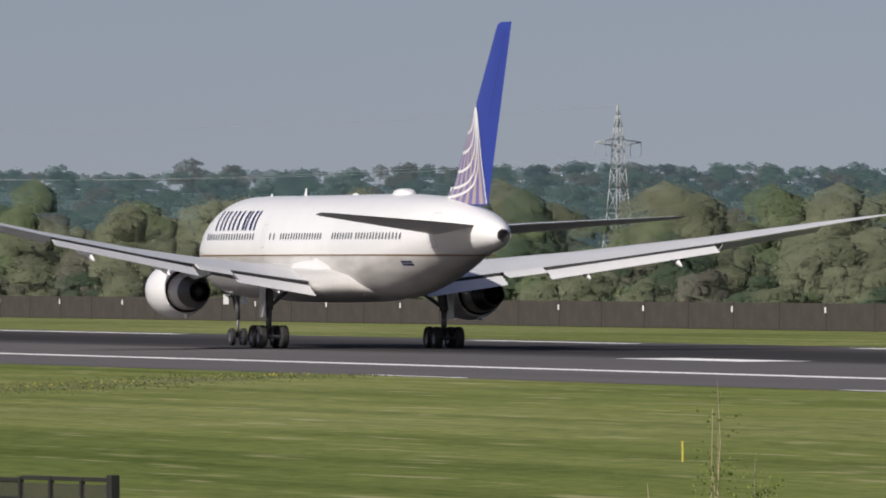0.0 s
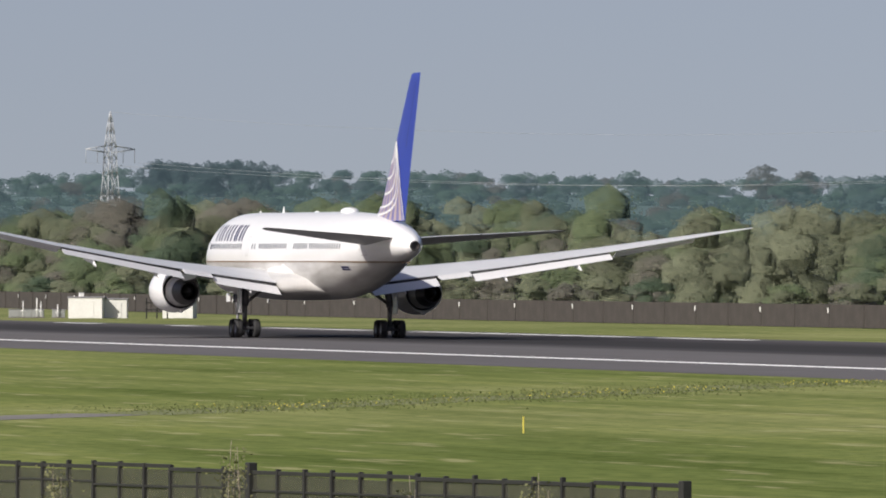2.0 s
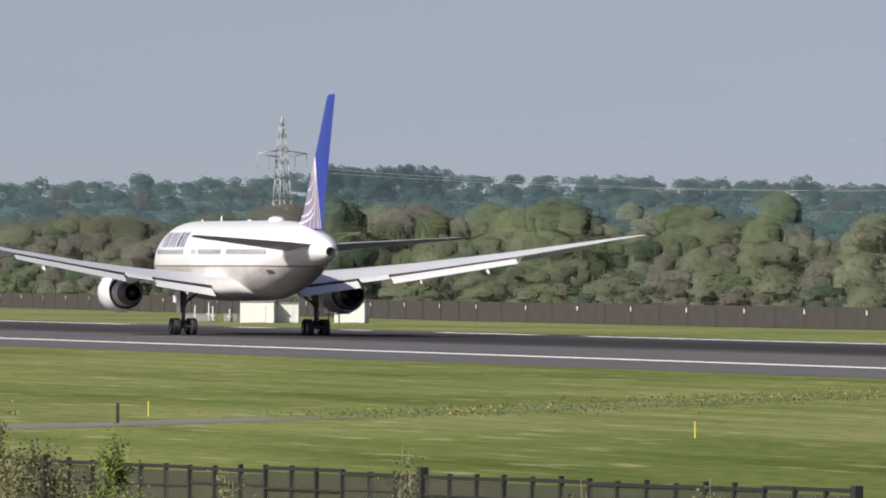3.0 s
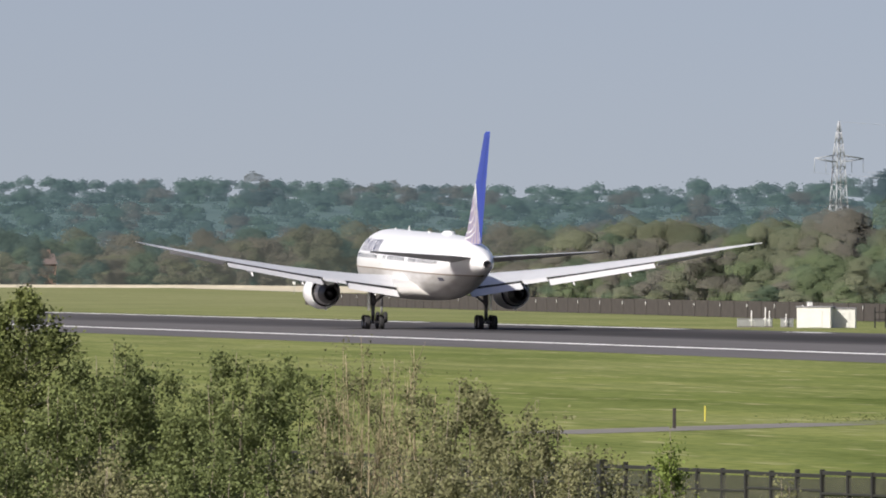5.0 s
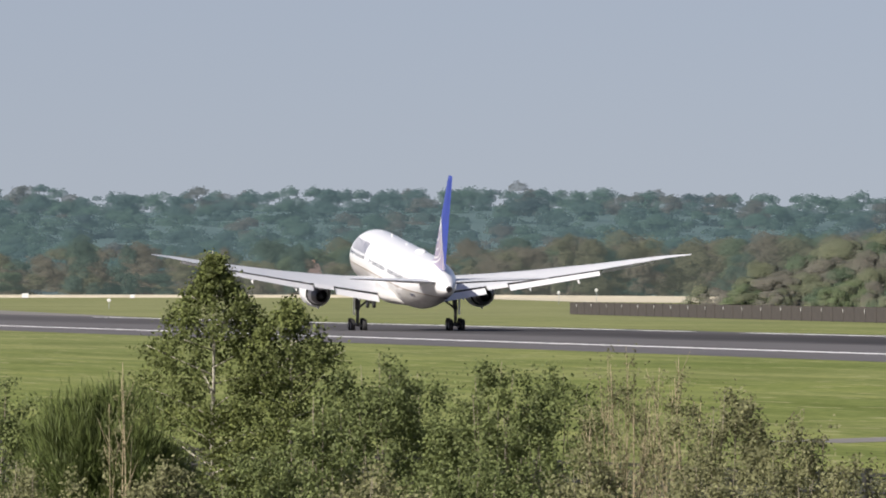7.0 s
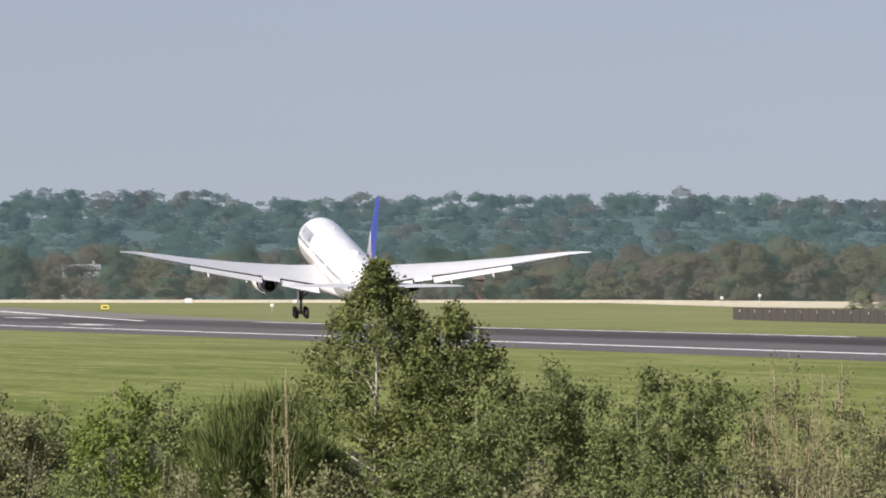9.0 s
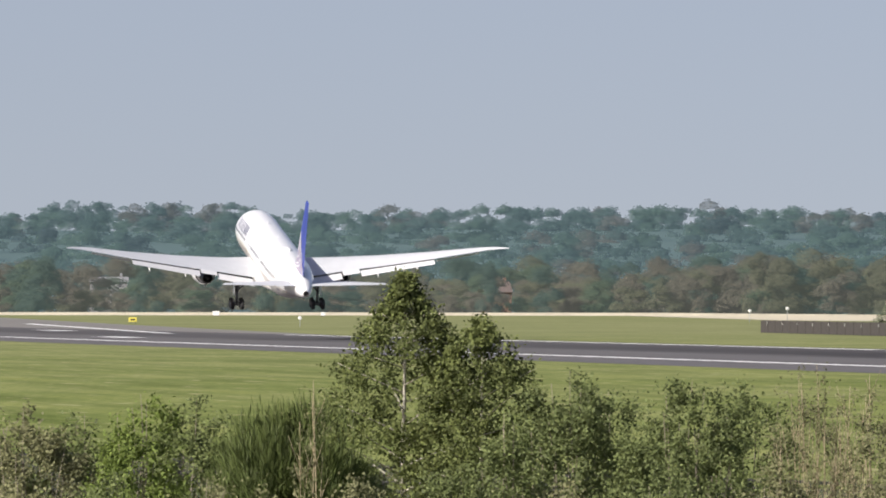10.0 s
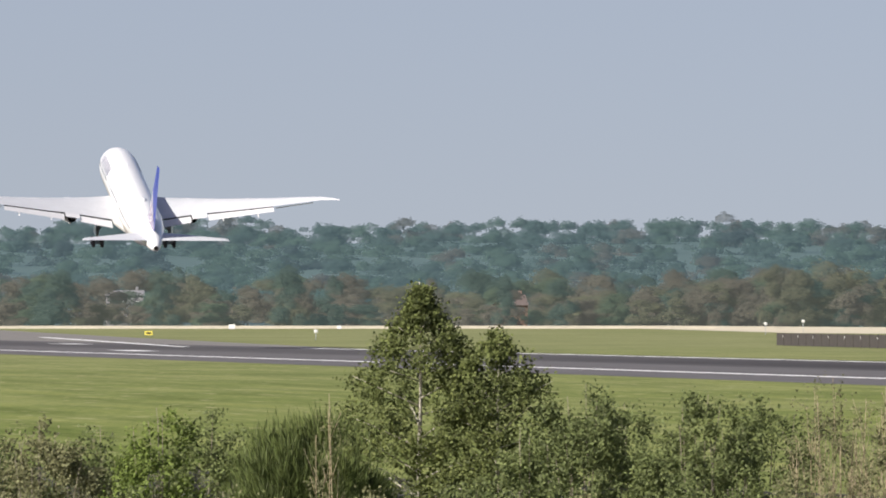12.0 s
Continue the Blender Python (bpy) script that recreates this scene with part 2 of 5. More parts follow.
M_GRASS, M_RUNWAY = grass_material(), runway_material()
M_LINE = paint("worn_white_line", (0.88, 0.88, 0.86), 0.7, vary=0.10, scale=0.4, space="World")
M_PATH = paint("grey_path_asphalt", (0.16, 0.15, 0.135), 0.9, vary=0.15, scale=0.3, space="World")
M_SAND = paint("pale_sandy_gravel", (0.50, 0.45, 0.33), 0.95, vary=0.2, scale=0.05, space="World")


def sheet(name, corners, z, material, label, category, thick=0.0):
    """A flat piece of the ground given by its corner points, anticlockwise."""
    bm = bmesh.new()
    top = [bm.verts.new((x, y, z)) for x, y in corners]
    bm.faces.new(top)
    if thick:
        low = [bm.verts.new((x, y, z - thick)) for x, y in corners]
        n = len(top)
        for i in range(n):
            bm.faces.new((top[i], low[i], low[(i + 1) % n], top[(i + 1) % n]))
    ob = part(name, bm, material, None)
    return tagged(ob, label, category, kind="structure")


def strip(x0, x1, y0, y1):
    return [(x0, y0), (x1, y0), (x1, y1), (x0, y1)]


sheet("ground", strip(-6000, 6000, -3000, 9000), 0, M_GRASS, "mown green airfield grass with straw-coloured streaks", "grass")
sheet("runway", strip(RUNWAY_X - 37.6, RUNWAY_X + 24.5, 150, 3200), 0.010, M_RUNWAY, "grey asphalt runway darkened by tyre rubber", "runway")
sheet("runway_edge_line", strip(RUNWAY_X - 24.6, RUNWAY_X - 23.1, 150, 3200), 0.016, M_LINE, "white painted runway edge line", "marking")
for a, b in [(500, 600), (640, 672), (738, 832), (846, 880), (905, 914), (942, 957), (1000, 1100), (1130, 1600)]:
    sheet("runway_edge_line_far", strip(RUNWAY_X + 21.0, RUNWAY_X + 22.4, a, b), 0.016, M_LINE, "worn white runway edge line", "marking")
for a, b in [(465, 479.5), (405, 416)]:
    sheet("shoulder_line", strip(RUNWAY_X - 37.3, RUNWAY_X - 36.8, a, b), 0.016, M_LINE, "short worn white line on the runway shoulder", "marking")
for x, y, w, ln in ((163.2, 528, 3.4, 20), (157.6, 1482, 3.2, 34), (181.0, 1790, 3.2, 40)):
    sheet("touchdown_bar", strip(x - w / 2, x + w / 2, y, y + ln), 0.018, M_LINE, "white painted touchdown zone bar", "marking")

# ---------- the airliner: x to its right, y forward from the main wheels, z up from the tyres ----------
STATIONS = [  # y, centre height, half width, half height
    (28.0, 4.45, 0.05, 0.05), (27.7, 4.46, 0.45, 0.45), (26.9, 4.55, 1.05, 1.05), (25.5, 4.75, 1.68, 1.72), (23.6, 5.00, 2.15, 2.28),
    (21.1, 5.20, 2.42, 2.60), (18.3, 5.25, 2.515, 2.70), (10.0, 5.25, 2.515, 2.70), (-4.0, 5.25, 2.515, 2.70), (-7.5, 5.25, 2.515, 2.70), (-11.0, 5.30, 2.49, 2.63),
    (-14.5, 5.48, 2.36, 2.38), (-18.0, 5.73, 2.07, 2.00), (-21.0, 5.90, 1.70, 1.57), (-24.0, 5.93, 1.25, 1.16), (-26.2, 5.87, 0.86, 0.82), (-27.4, 5.81, 0.56, 0.55), (-27.9, 5.79, 0.32, 0.32)]


def section(y):
    """Centre height and half sizes of the fuselage at y, gliding between stations."""
    s = STATIONS
    y = max(min(y, s[0][0]), s[-1][0])
    for i in range(len(s) - 1):
        if s[i][0] >= y >= s[i + 1][0]:
            break
    p0, p1, p2, p3 = s[max(i - 1, 0)], s[i], s[i + 1], s[min(i + 2, len(s) - 1)]
    u = (p1[0] - y) / (p1[0] - p2[0])
    out = []
    for k in (1, 2, 3):
        m1 = (p2[k] - p0[k]) / max(1e-6, p0[0] - p2[0]) * (p1[0] - p2[0]) if i else (p2[k] - p1[k])
        m2 = (p3[k] - p1[k]) / max(1e-6, p1[0] - p3[0]) * (p1[0] - p2[0])
        h = ((2 * u**3 - 3 * u**2 + 1) * p1[k] + (u**3 - 2 * u**2 + u) * m1 + (-2 * u**3 + 3 * u**2) * p2[k] + (u**3 - u**2) * m2)
        out.append(h)
    return out


def skin(y, z, side, lift=0.0):
    """The point of the fuselage's side at y and z."""
    c, w, h = section(y)
    s = max(-1, min(1, (z - c) / h))
    x = w * math.sqrt(max(0, 1 - s * s))
    n = Vector((x / (w * w), 0, (z - c) / (h * h))).normalized()
    return Vector((side * (x + n.x * lift), y, z + n.z * lift))


def two_tone(white, grey, z):
    """White above a level line, grey below: one coat of paint on the hull."""
    m = white.copy()
    m.name = "hull_paint"
    nt = m.node_tree
    b = nt.nodes["Principled BSDF"]
    co = nt.nodes.new("ShaderNodeTexCoord")
    sep = nt.nodes.new("ShaderNodeSeparateXYZ")
    nt.links.new(co.outputs["Object"], sep.inputs[0])
    gt = nt.nodes.new("ShaderNodeMath")
    gt.operation = "LESS_THAN"
    gt.inputs[1].default_value = z
    nt.links.new(sep.outputs["Z"], gt.inputs[0])
    mx = nt.nodes.new("ShaderNodeMix")
    mx.data_type = "RGBA"
    nt.links.new(gt.outputs[0], mx.inputs[0])
    nt.links.new(b.inputs["Base Color"].links[0].from_socket, mx.inputs[6])
    n = nt.nodes.new("ShaderNodeTexNoise")
    n.inputs["Scale"].default_value = 0.6
    mp = nt.nodes.new("ShaderNodeMapping")
    mp.inputs["Scale"].default_value = (2.5, 0.5, 2.5)
    nt.links.new(co.outputs["Object"], mp.inputs[0])
    nt.links.new(mp.outputs[0], n.inputs["Vector"])
    rp = nt.nodes.new("ShaderNodeValToRGB")
    rp.color_ramp.elements[0].position, rp.color_ramp.elements[0].color = 0.3, (0.47, 0.455, 0.43, 1)
    rp.color_ramp.elements[1].position, rp.color_ramp.elements[1].color = 0.6, (0.60, 0.59, 0.57, 1)
    nt.links.new(n.outputs[0], rp.inputs[0])
    nt.links.new(rp.outputs[0], mx.inputs[7])
    nt.links.new(mx.outputs[2], b.inputs["Base Color"])
    return m


STRIPE_Z = 4.80
M_HULL = two_tone(M_WHITE, M_GREY, STRIPE_Z)

# airfoil outline: (fraction of chord from the leading edge, thickness share)
FOIL = [(0.0, 0.0), (0.012, 0.30), (0.05, 0.62), (0.14, 0.92), (0.30, 1.0), (0.50, 0.86), (0.72, 0.52), (0.90, 0.19), (1.0, 0.03)]


def foil_ring(x, lead, trail, z, thick, vertical=False, camber=0.0, incidence=0.0):
    up = [(f, t) for f, t in FOIL]
    ring = []
    for f, t in up:
        ring.append((f, t * 0.5 * thick + camber * math.sin(math.pi * f)))
    for f, t in reversed(up[:-1]):
        ring.append((f, -t * 0.5 * thick * 0.8 + camber * math.sin(math.pi * f)))
    ring = ring[:-1]
    pts = []
    for f, t in ring:
        y = lead + (trail - lead) * f
        pts.append((t, y, z) if vertical else (x, y, z + t - (f - 0.4) * (lead - trail) * math.tan(radians(incidence))))
    return pts


def wing_z(x):
    return 3.55 + (x - 2.3) * 0.105 + (x - 2.3) ** 2 * 0.0021


WING = [  # span, leading edge, trailing edge, thickness
    (1.6, 10.4, -1.6, 1.45), (2.5, 9.6, -1.7, 1.35), (5.2, 7.35, -2.0, 1.0), (8.3, 5.0, -2.35, 0.82), (12.0, 2.2, -3.75, 0.62), (17.6, -2.0, -5.9, 0.42),
    (22.3, -5.5, -7.7, 0.26), (23.6, -6.7, -8.3, 0.19), (24.8, -8.3, -9.4, 0.12), (25.75, -10.1, -10.6, 0.05)]


def wing_at(x):
    for a, b in zip(WING, WING[1:]):
        if a[0] <= x <= b[0]:
            u = (x - a[0]) / (b[0] - a[0])
            return [a[k] + (b[k] - a[k]) * u for k in (1, 2, 3)]


def twist(x):
    return 1.6 + 0.2 * (x - 2.3) / 23.4


def edge_z(x):
    """Height of the trailing edge."""
    a, b, _ = wing_at(x)
    return wing_z(x) - 0.6 * (a - b) * math.tan(radians(twist(x)))


def slab(side, x0, x1, back0, back1, chord0, chord1, drop0, drop1, tilt, thick):
    """A flap or aileron: a thin tapered panel behind the trailing edge."""
    rings = []
    for x, back, chord, drop in ((x0, back0, chord0, drop0), (x1, back1, chord1, drop1)):
        _, tr, _ = wing_at(x)
        y0, z0 = tr - back, edge_z(x) - drop
        ring = []
        for f, t in ((0, 0), (0.06, 0.7), (0.25, 1), (0.6, 0.6), (1, 0.06), (0.6, -0.35), (0.25, -0.6), (0.06, -0.5)):
            y, z = -f * chord, t * thick * 0.5
            c, s = math.cos(radians(tilt)), math.sin(radians(tilt))
            ring.append((side * x, y0 + y * c - z * s * -1, z0 + y * s * 1.0 + z * c))
        rings.append(ring)
    return loft(rings)


def build_airliner():
    jet = thing("airliner", pose(0, 0, 0), "white twin-engine airliner with blue tail fin and grey belly, taking off", "aircraft")
    # hull
    rings = []
    ys = sorted(set([s[0] for s in STATIONS] + [28.0 - k * 0.6 for k in range(94)]), reverse=True)
    for y in ys:
        if y < -27.9:
            continue
        c, w, h = section(y)
        rings.append([(w * math.cos(a), y, c + h * math.sin(a)) for a in [k * math.tau / 48 for k in range(48)]])
    part("fuselage", loft(rings), M_HULL, jet, "white hull with pale grey underside")
    # belly fairing under the wing
    rings = []
    for y, w, h, c in ((13.2, 0.6, 0.2, 3.0), (11.5, 2.1, 0.70, 3.2), (8.5, 2.85, 0.98, 3.35), (3.0, 3.05, 1.02, 3.38), (-3.0, 2.9, 0.98, 3.40), (-6.5, 2.2, 0.78, 3.40), (-9.5, 0.9, 0.40, 3.10)):
        rings.append([(w * math.copysign(abs(math.cos(a)) ** 0.8, math.cos(a)), y, c + h * math.copysign(abs(math.sin(a)) ** 0.8, math.sin(a))) for a in [k * math.tau / 32 for k in range(32)]])
    part("belly_fairing", loft(rings), M_GREY, jet, "smooth pale grey belly fairing")
    for side in (-1, 1):
        # wing-root fillet, from the wing's top onto the hull
        rings = []
        for y, r, sink in ((10.0, 0.08, 0.15), (7.0, 0.25, 0.1), (3.0, 0.42, 0.1), (-1.5, 0.62, 0.1), (-3.4, 0.50, 0.1), (-5.2, 0.22, 0.2), (-6.8, 0.05, 0.45)):
            zb = 3.85 - max(0, -1.5 - y) * 0.12
            base = skin(y, zb, side, -sink)
            rings.append([(base.x, y, zb - 0.5), (base.x + side * r, y, zb - 0.25), (base.x + side * r * 0.55, y, zb + r * 0.35), (skin(y, zb + r * 1.3, side, 0.1 - sink).x, y, zb + r * 1.3), (base.x - side * 0.5, y, zb + 0.2)])
        part("wing_root_fillet", loft(rings), M_WHITE, jet)
        # cheatline
        bm = bmesh.new()
        prev = None
        for k in range(126):
            y = 25.5 - k * (25.5 + 26.6) / 125
            a, b = bm.verts.new(skin(y, STRIPE_Z - 0.04, side, 0.012)), bm.verts.new(skin(y, STRIPE_Z + 0.04, side, 0.012))
            if prev:
                bm.faces.new((prev[0], a, b, prev[1]))
            prev = (a, b)
        part("cheatline", bm, M_GOLD, jet, "thin brown-gold stripe")
        # plain slanted bars in place of the lettering on the forward hull
        for y0, wd in ((19.75, 0.36), (18.75, 0.36), (18.0, 0.36), (17.0, 0.36), (16.15, 0.40), (15.2, 0.42), (14.1, 0.46), (13.45, 0.34), (12.6, 0.46), (11.75, 0.34)):
            bm = bmesh.new()
            cols = []
            for i in range(6):
                z = 6.12 + i * 0.205
                lean_y = y0 + (z - 6.12) * 0.40
                cols.append((bm.verts.new(skin(lean_y, z, side, 0.014)), bm.verts.new(skin(lean_y - wd, z, side, 0.014))))
            for a, b in zip(cols, cols[1:]):
                bm.faces.new((a[0], a[1], b[1], b[0]))
            part("lettering_bar", bm, M_NAVY, jet, "plain navy bar")
        bm = bmesh.new()
        for z0 in (4.28, 4.42):
            vs = [bm.verts.new(skin(y, z, side, 0.014)) for y, z in ((-16.0, z0), (-17.3, z0), (-17.3, z0 + 0.1), (-16.0, z0 + 0.1))]
            bm.faces.new(vs)
        part("registration_bar", bm, M_NAVY, jet)
        # windows: one shared mesh
        ys = [21.2 - k * 0.545 for k in range(19)] + [7.9, 7.1] + [5.7 - k * 0.53 for k in range(16)] + [-4.6 - k * 0.53 for k in range(8)] + [-9.2 - k * 0.53 for k in range(15)]
        bm = bmesh.new()
        prof = [(0.0, -0.19), (0.08, -0.17), (0.125, -0.10), (0.125, 0.10), (0.08, 0.17), (0.0, 0.19), (-0.08, 0.17), (-0.125, 0.10), (-0.125, -0.10), (-0.08, -0.17)]
        inner = [bm.verts.new((0, a, b)) for a, b in prof]
        bm.faces.new(inner)
        pane = bpy.data.meshes.new("cabin_window")
        bm.to_mesh(pane)
        bm.free()
        pane.materials.append(M_GLASS)
        for y in ys:
            p = skin(y, 5.78, side, 0.012)
            ob = new("cabin_window", pane)
            ob.parent = jet
            ob.matrix_basis = Matrix.Translation(p) @ pose(0, 0, 0, 0, -side * 11, 0)
        # doors: thin outlines
        for y, w, h, zl in ((23.4, 1.07, 1.88, 4.95), (9.6, 0.6, 1.2, 5.2), (-20.3, 0.9, 1.7, 5.2)):
            bm = bmesh.new()
            for (ya, za, yb, zb) in ((y, zl, y, zl + h), (y - w, zl, y - w, zl + h), (y, zl, y - w, zl), (y, zl + h, y - w, zl + h)):
                n = 6
                for i in range(n):
                    u, v = i / n, (i + 1) / n
                    pa, pb = (ya + (yb - ya) * u, za + (zb - za) * u), (ya + (yb - ya) * v, za + (zb - za) * v)
                    d = (0.018, 0) if ya == yb else (0, 0.018)
                    bm.faces.new([bm.verts.new(skin(q[0] + s * d[0], q[1] + s * d[1], side, 0.011)) for q, s in ((pa, -1), (pb, -1), (pb, 1), (pa, 1))])
            part("door_outline", bm, M_GREY, jet)
        # wing with its moving panels
        rings = [foil_ring(side * x, a, b, wing_z(x), t, camber=0.06 * t, incidence=twist(x)) for x, a, b, t in WING]
        wing = part("wing", loft(rings), M_WING, jet, "grey swept wing with raked tip")
        part("flap", slab(side, 3.0, 7.2, 0.08, 0.08, 1.75, 1.45, 0.24, 0.20, 17, 0.24), M_FLAP, wing, "lowered inboard flap")
        part("flap", slab(side, 9.4, 17.6, 0.08, 0.06, 1.45, 1.0, 0.20, 0.16, 17, 0.18), M_FLAP, wing, "lowered outboard flap")
        part("aileron", slab(side, 7.35, 9.25, -0.02, -0.02, 1.25, 1.2, 0.02, 0.02, 12, 0.2), M_FLAP, wing)
        part("aileron", slab(side, 17.9, 22.6, -0.30, -0.25, 0.95, 0.75, 0.38, 0.28, -20, 0.12), M_WING, wing, "raised outboard aileron")
        # dark strip along the trailing edge, ahead of the lowered flaps: the slot's shade as colour
        for x0, x1 in ((3.0, 7.2), (9.4, 17.6)):
            bm = bmesh.new()
            pts = []
            for x in (x0, x1):
                _, tr, _ = wing_at(x)
                pts.append([(side * x, tr + 0.35, edge_z(x) - 0.07), (side * x, tr - 0.02, edge_z(x) - 0.02), (side * x, tr - 0.02, edge_z(x) - 0.17), (side * x, tr + 0.35, edge_z(x) - 0.25)])
            bm.free()
            part("flap_slot_shade", loft(pts), M_DARK, wing)
        for x in (5.0, 11.2, 15.6):
            _, tr, _ = wing_at(x)
            zc = edge_z(x) - 0.36
            prof = [(tr + 2.0, 0.04), (tr + 1.4, 0.15), (tr + 0.3, 0.19), (tr - 0.8, 0.16), (tr - 1.5, 0.08), (tr - 1.75, 0.02)]
            bm = lathe([(y, r) for y, r in prof], n=14)
            for v in bm.verts:
                v.co.x = v.co.x * 0.6 + side * x
                v.co.z = v.co.z * 1.2 + zc - max(0, tr - v.co.y) * 0.28
            part("flap_track_fairing", bm, M_WHITE, wing)
        # tailplane
        rings = [foil_ring(side * x, a, b, z, t, incidence=-4.0) for x, a, b, z, t in ((0.6, -19.4, -25.6, 6.0, 0.62), (2.0, -20.6, -26.0, 6.15, 0.52), (9.0, -26.2, -27.9, 6.74, 0.17), (9.35, -26.9, -28.0, 6.77, 0.08), (9.43, -27.5, -28.05, 6.78, 0.03))]
        part("tailplane", loft(rings), M_WING, jet, "grey swept tailplane")
        # engine
        cx, cz, EY = side * 7.9, 2.92, -1.3
        cowl = [(9.2, 1.10), (9.35, 1.18), (9.3, 1.25), (8.9, 1.34), (7.6, 1.42), (6.6, 1.38), (5.8, 1.29), (5.4, 1.22), (5.4, 1.16), (5.8, 1.16), (6.4, 1.16), (8.0, 1.14), (9.2, 1.10)]
        nac = part("engine_cowl", lathe(cowl, n=48, centre=(cx, EY, cz)), M_WHITE, jet, "white fan cowl")
        part("intake_lip", lathe([(9.18, 1.09), (9.38, 1.18), (9.30, 1.27), (9.05, 1.315)], n=48, centre=(cx, EY, cz)), M_SILVER, nac)
        part("fan_duct", lathe([(8.4, 1.13), (8.4, 0.02), (8.38, 0.02), (5.6, 0.9), (5.6, 1.14)], n=40, centre=(cx, EY, cz)), M_DARK, nac)
        part("core_cowl", lathe([(6.0, 1.00), (5.0, 0.98), (4.4, 0.91), (4.15, 0.86), (4.15, 0.80)], n=40, centre=(cx, EY, cz - 0.03)), M_GREY, nac, "pale core cowl")
        part("exhaust_nozzle", lathe([(4.2, 0.85), (3.6, 0.76), (3.0, 0.64), (2.75, 0.585), (2.75, 0.54), (3.4, 0.58), (3.9, 0.6)], n=40, centre=(cx, EY, cz - 0.05)), M_NOZZLE, nac, "dark heat-stained exhaust nozzle")
        part("exhaust_plug", lathe([(4.0, 0.55), (3.9, 0.40), (3.0, 0.30), (2.5, 0.16), (2.2, 0.02)], n=24, centre=(cx, EY, cz - 0.05)), M_DARK, nac)
        bm = box(bmesh.new(), (cx - 0.10, 5.2 + EY, cz - 1.42), (cx + 0.10, 5.6 + EY, cz - 1.18), 0.03)
        part("drain_mast", bm, M_WHITE, nac)
        rings = []
        for y, zl, zh, w in ((7.4, 4.10, 4.2, 0.05), (6.4, 3.9, 4.45, 0.2), (4.6, 3.5, 4.55, 0.26), (3.4, 3.35, 4.35, 0.26), (2.4, 3.45, 4.2, 0.24), (0.2, 3.65, 4.0, 0.12), (-0.8, 3.75, 3.9, 0.04)):
            rings.append([(cx - w, y, zl), (cx + w, y, zl), (cx + w, y, zh), (cx - w, y, zh)])
        part("engine_pylon", loft(rings), M_GREY, jet, "pale grey engine pylon")
        # main leg with its four-wheel truck
        gx, gy = side * 4.69, -0.4
        bm = bmesh.new()
        tube(bm, (gx, gy, 0.7), (gx, gy, 2.2), 0.15, 0.16)
        tube(bm, (gx, gy, 2.0), (gx - side * 0.1, 0.1, 3.7), 0.22, 0.25)
        leg = part("main_leg", smooth(bm), M_STRUT, jet, "dark metal main landing gear leg")
        bm = bmesh.new()
        tube(bm, (gx, gy, 2.1), (gx - side * 1.7, 0.4, 3.4), 0.10)
        tube(bm, (gx, gy, 2.3), (gx, 2.1, 3.5), 0.09)
        part("side_brace", smooth(bm), M_STRUT, leg)
        bm = bmesh.new()
        tube(bm, (gx, gy + 0.85, 0.585), (gx, gy - 0.85, 0.585), 0.13)
        for yy in (gy + 0.71, gy - 0.71):
            tube(bm, (gx - 0.5, yy, 0.585), (gx + 0.5, yy, 0.585), 0.09)
        part("truck_beam", smooth(bm), M_STRUT, leg)
        bm = box(bmesh.new(), (gx + side * 0.35 - 0.03, gy - 0.55, 1.55), (gx + side * 0.35 + 0.03, gy + 0.55, 3.4), 0.02)
        part("gear_door", bm, M_WHITE, leg, "white gear door")
        for dx in (-0.57, 0.57):
            for dy in (-0.71, 0.71):
                make_wheel(leg, gx + dx, gy + dy, 0.585, 0.585, 0.44)
        # nose wheels
    bm = bmesh.new()
    tube(bm, (0, 23.8, 0.47), (0, 23.8, 1.5), 0.09)
    tube(bm, (0, 23.8, 1.4), (0, 24.0, 3.0), 0.13)
    tube(bm, (0, 23.8, 1.5), (0, 25.2, 2.9), 0.07)
    tube(bm, (-0.36, 23.8, 0.47), (0.36, 23.8, 0.47), 0.06)
    nose = part("nose_leg", smooth(bm), M_STRUT, jet, "metal nose gear leg")
    for dx in (-0.32, 0.32):
        make_wheel(nose, dx, 23.8, 0.47, 0.47, 0.30)
    for s in (-1, 1):
        part("nose_gear_door", box(bmesh.new(), (s * 0.5 - 0.03, 23.9, 2.2), (s * 0.5 + 0.03, 24.9, 2.75), 0.02), M_WHITE, nose)
    # fin
    fin_rows = [(7.3, -16.4, -25.1, 0.60), (7.8, -17.8, -25.3, 0.58), (8.3, -19.0, -25.5, 0.55), (15.9, -26.2, -28.85, 0.20), (16.25, -26.6, -29.0, 0.16), (16.36, -27.1, -29.05, 0.07)]

    def fin_at(z):
        for a, b in zip(fin_rows, fin_rows[1:]):
            if a[0] <= z <= b[0]:
                u = (z - a[0]) / (b[0] - a[0])
                return [a[k] + (b[k] - a[k]) * u for k in (1, 2, 3)]
        return fin_rows[0][1:]

    def fin_skin(f, z, side, lift):
        le, te, th = fin_at(z)
        for (fa, ta), (fb, tb) in zip(FOIL, FOIL[1:]):
            if fa <= f <= fb:
                t = ta + (tb - ta) * (f - fa) / (fb - fa)
                break
        k = 0.5 if side > 0 else 0.4
        return Vector((side * (t * k * th + lift), le + (te - le) * f, z))

    rings = [foil_ring(0, a, b, z, t, vertical=True) for z, a, b, t in fin_rows]
    fin = part("fin", loft(rings), M_BLUE, jet, "blue tail fin with a lattice of white arcs at its base")
    bm = bmesh.new()
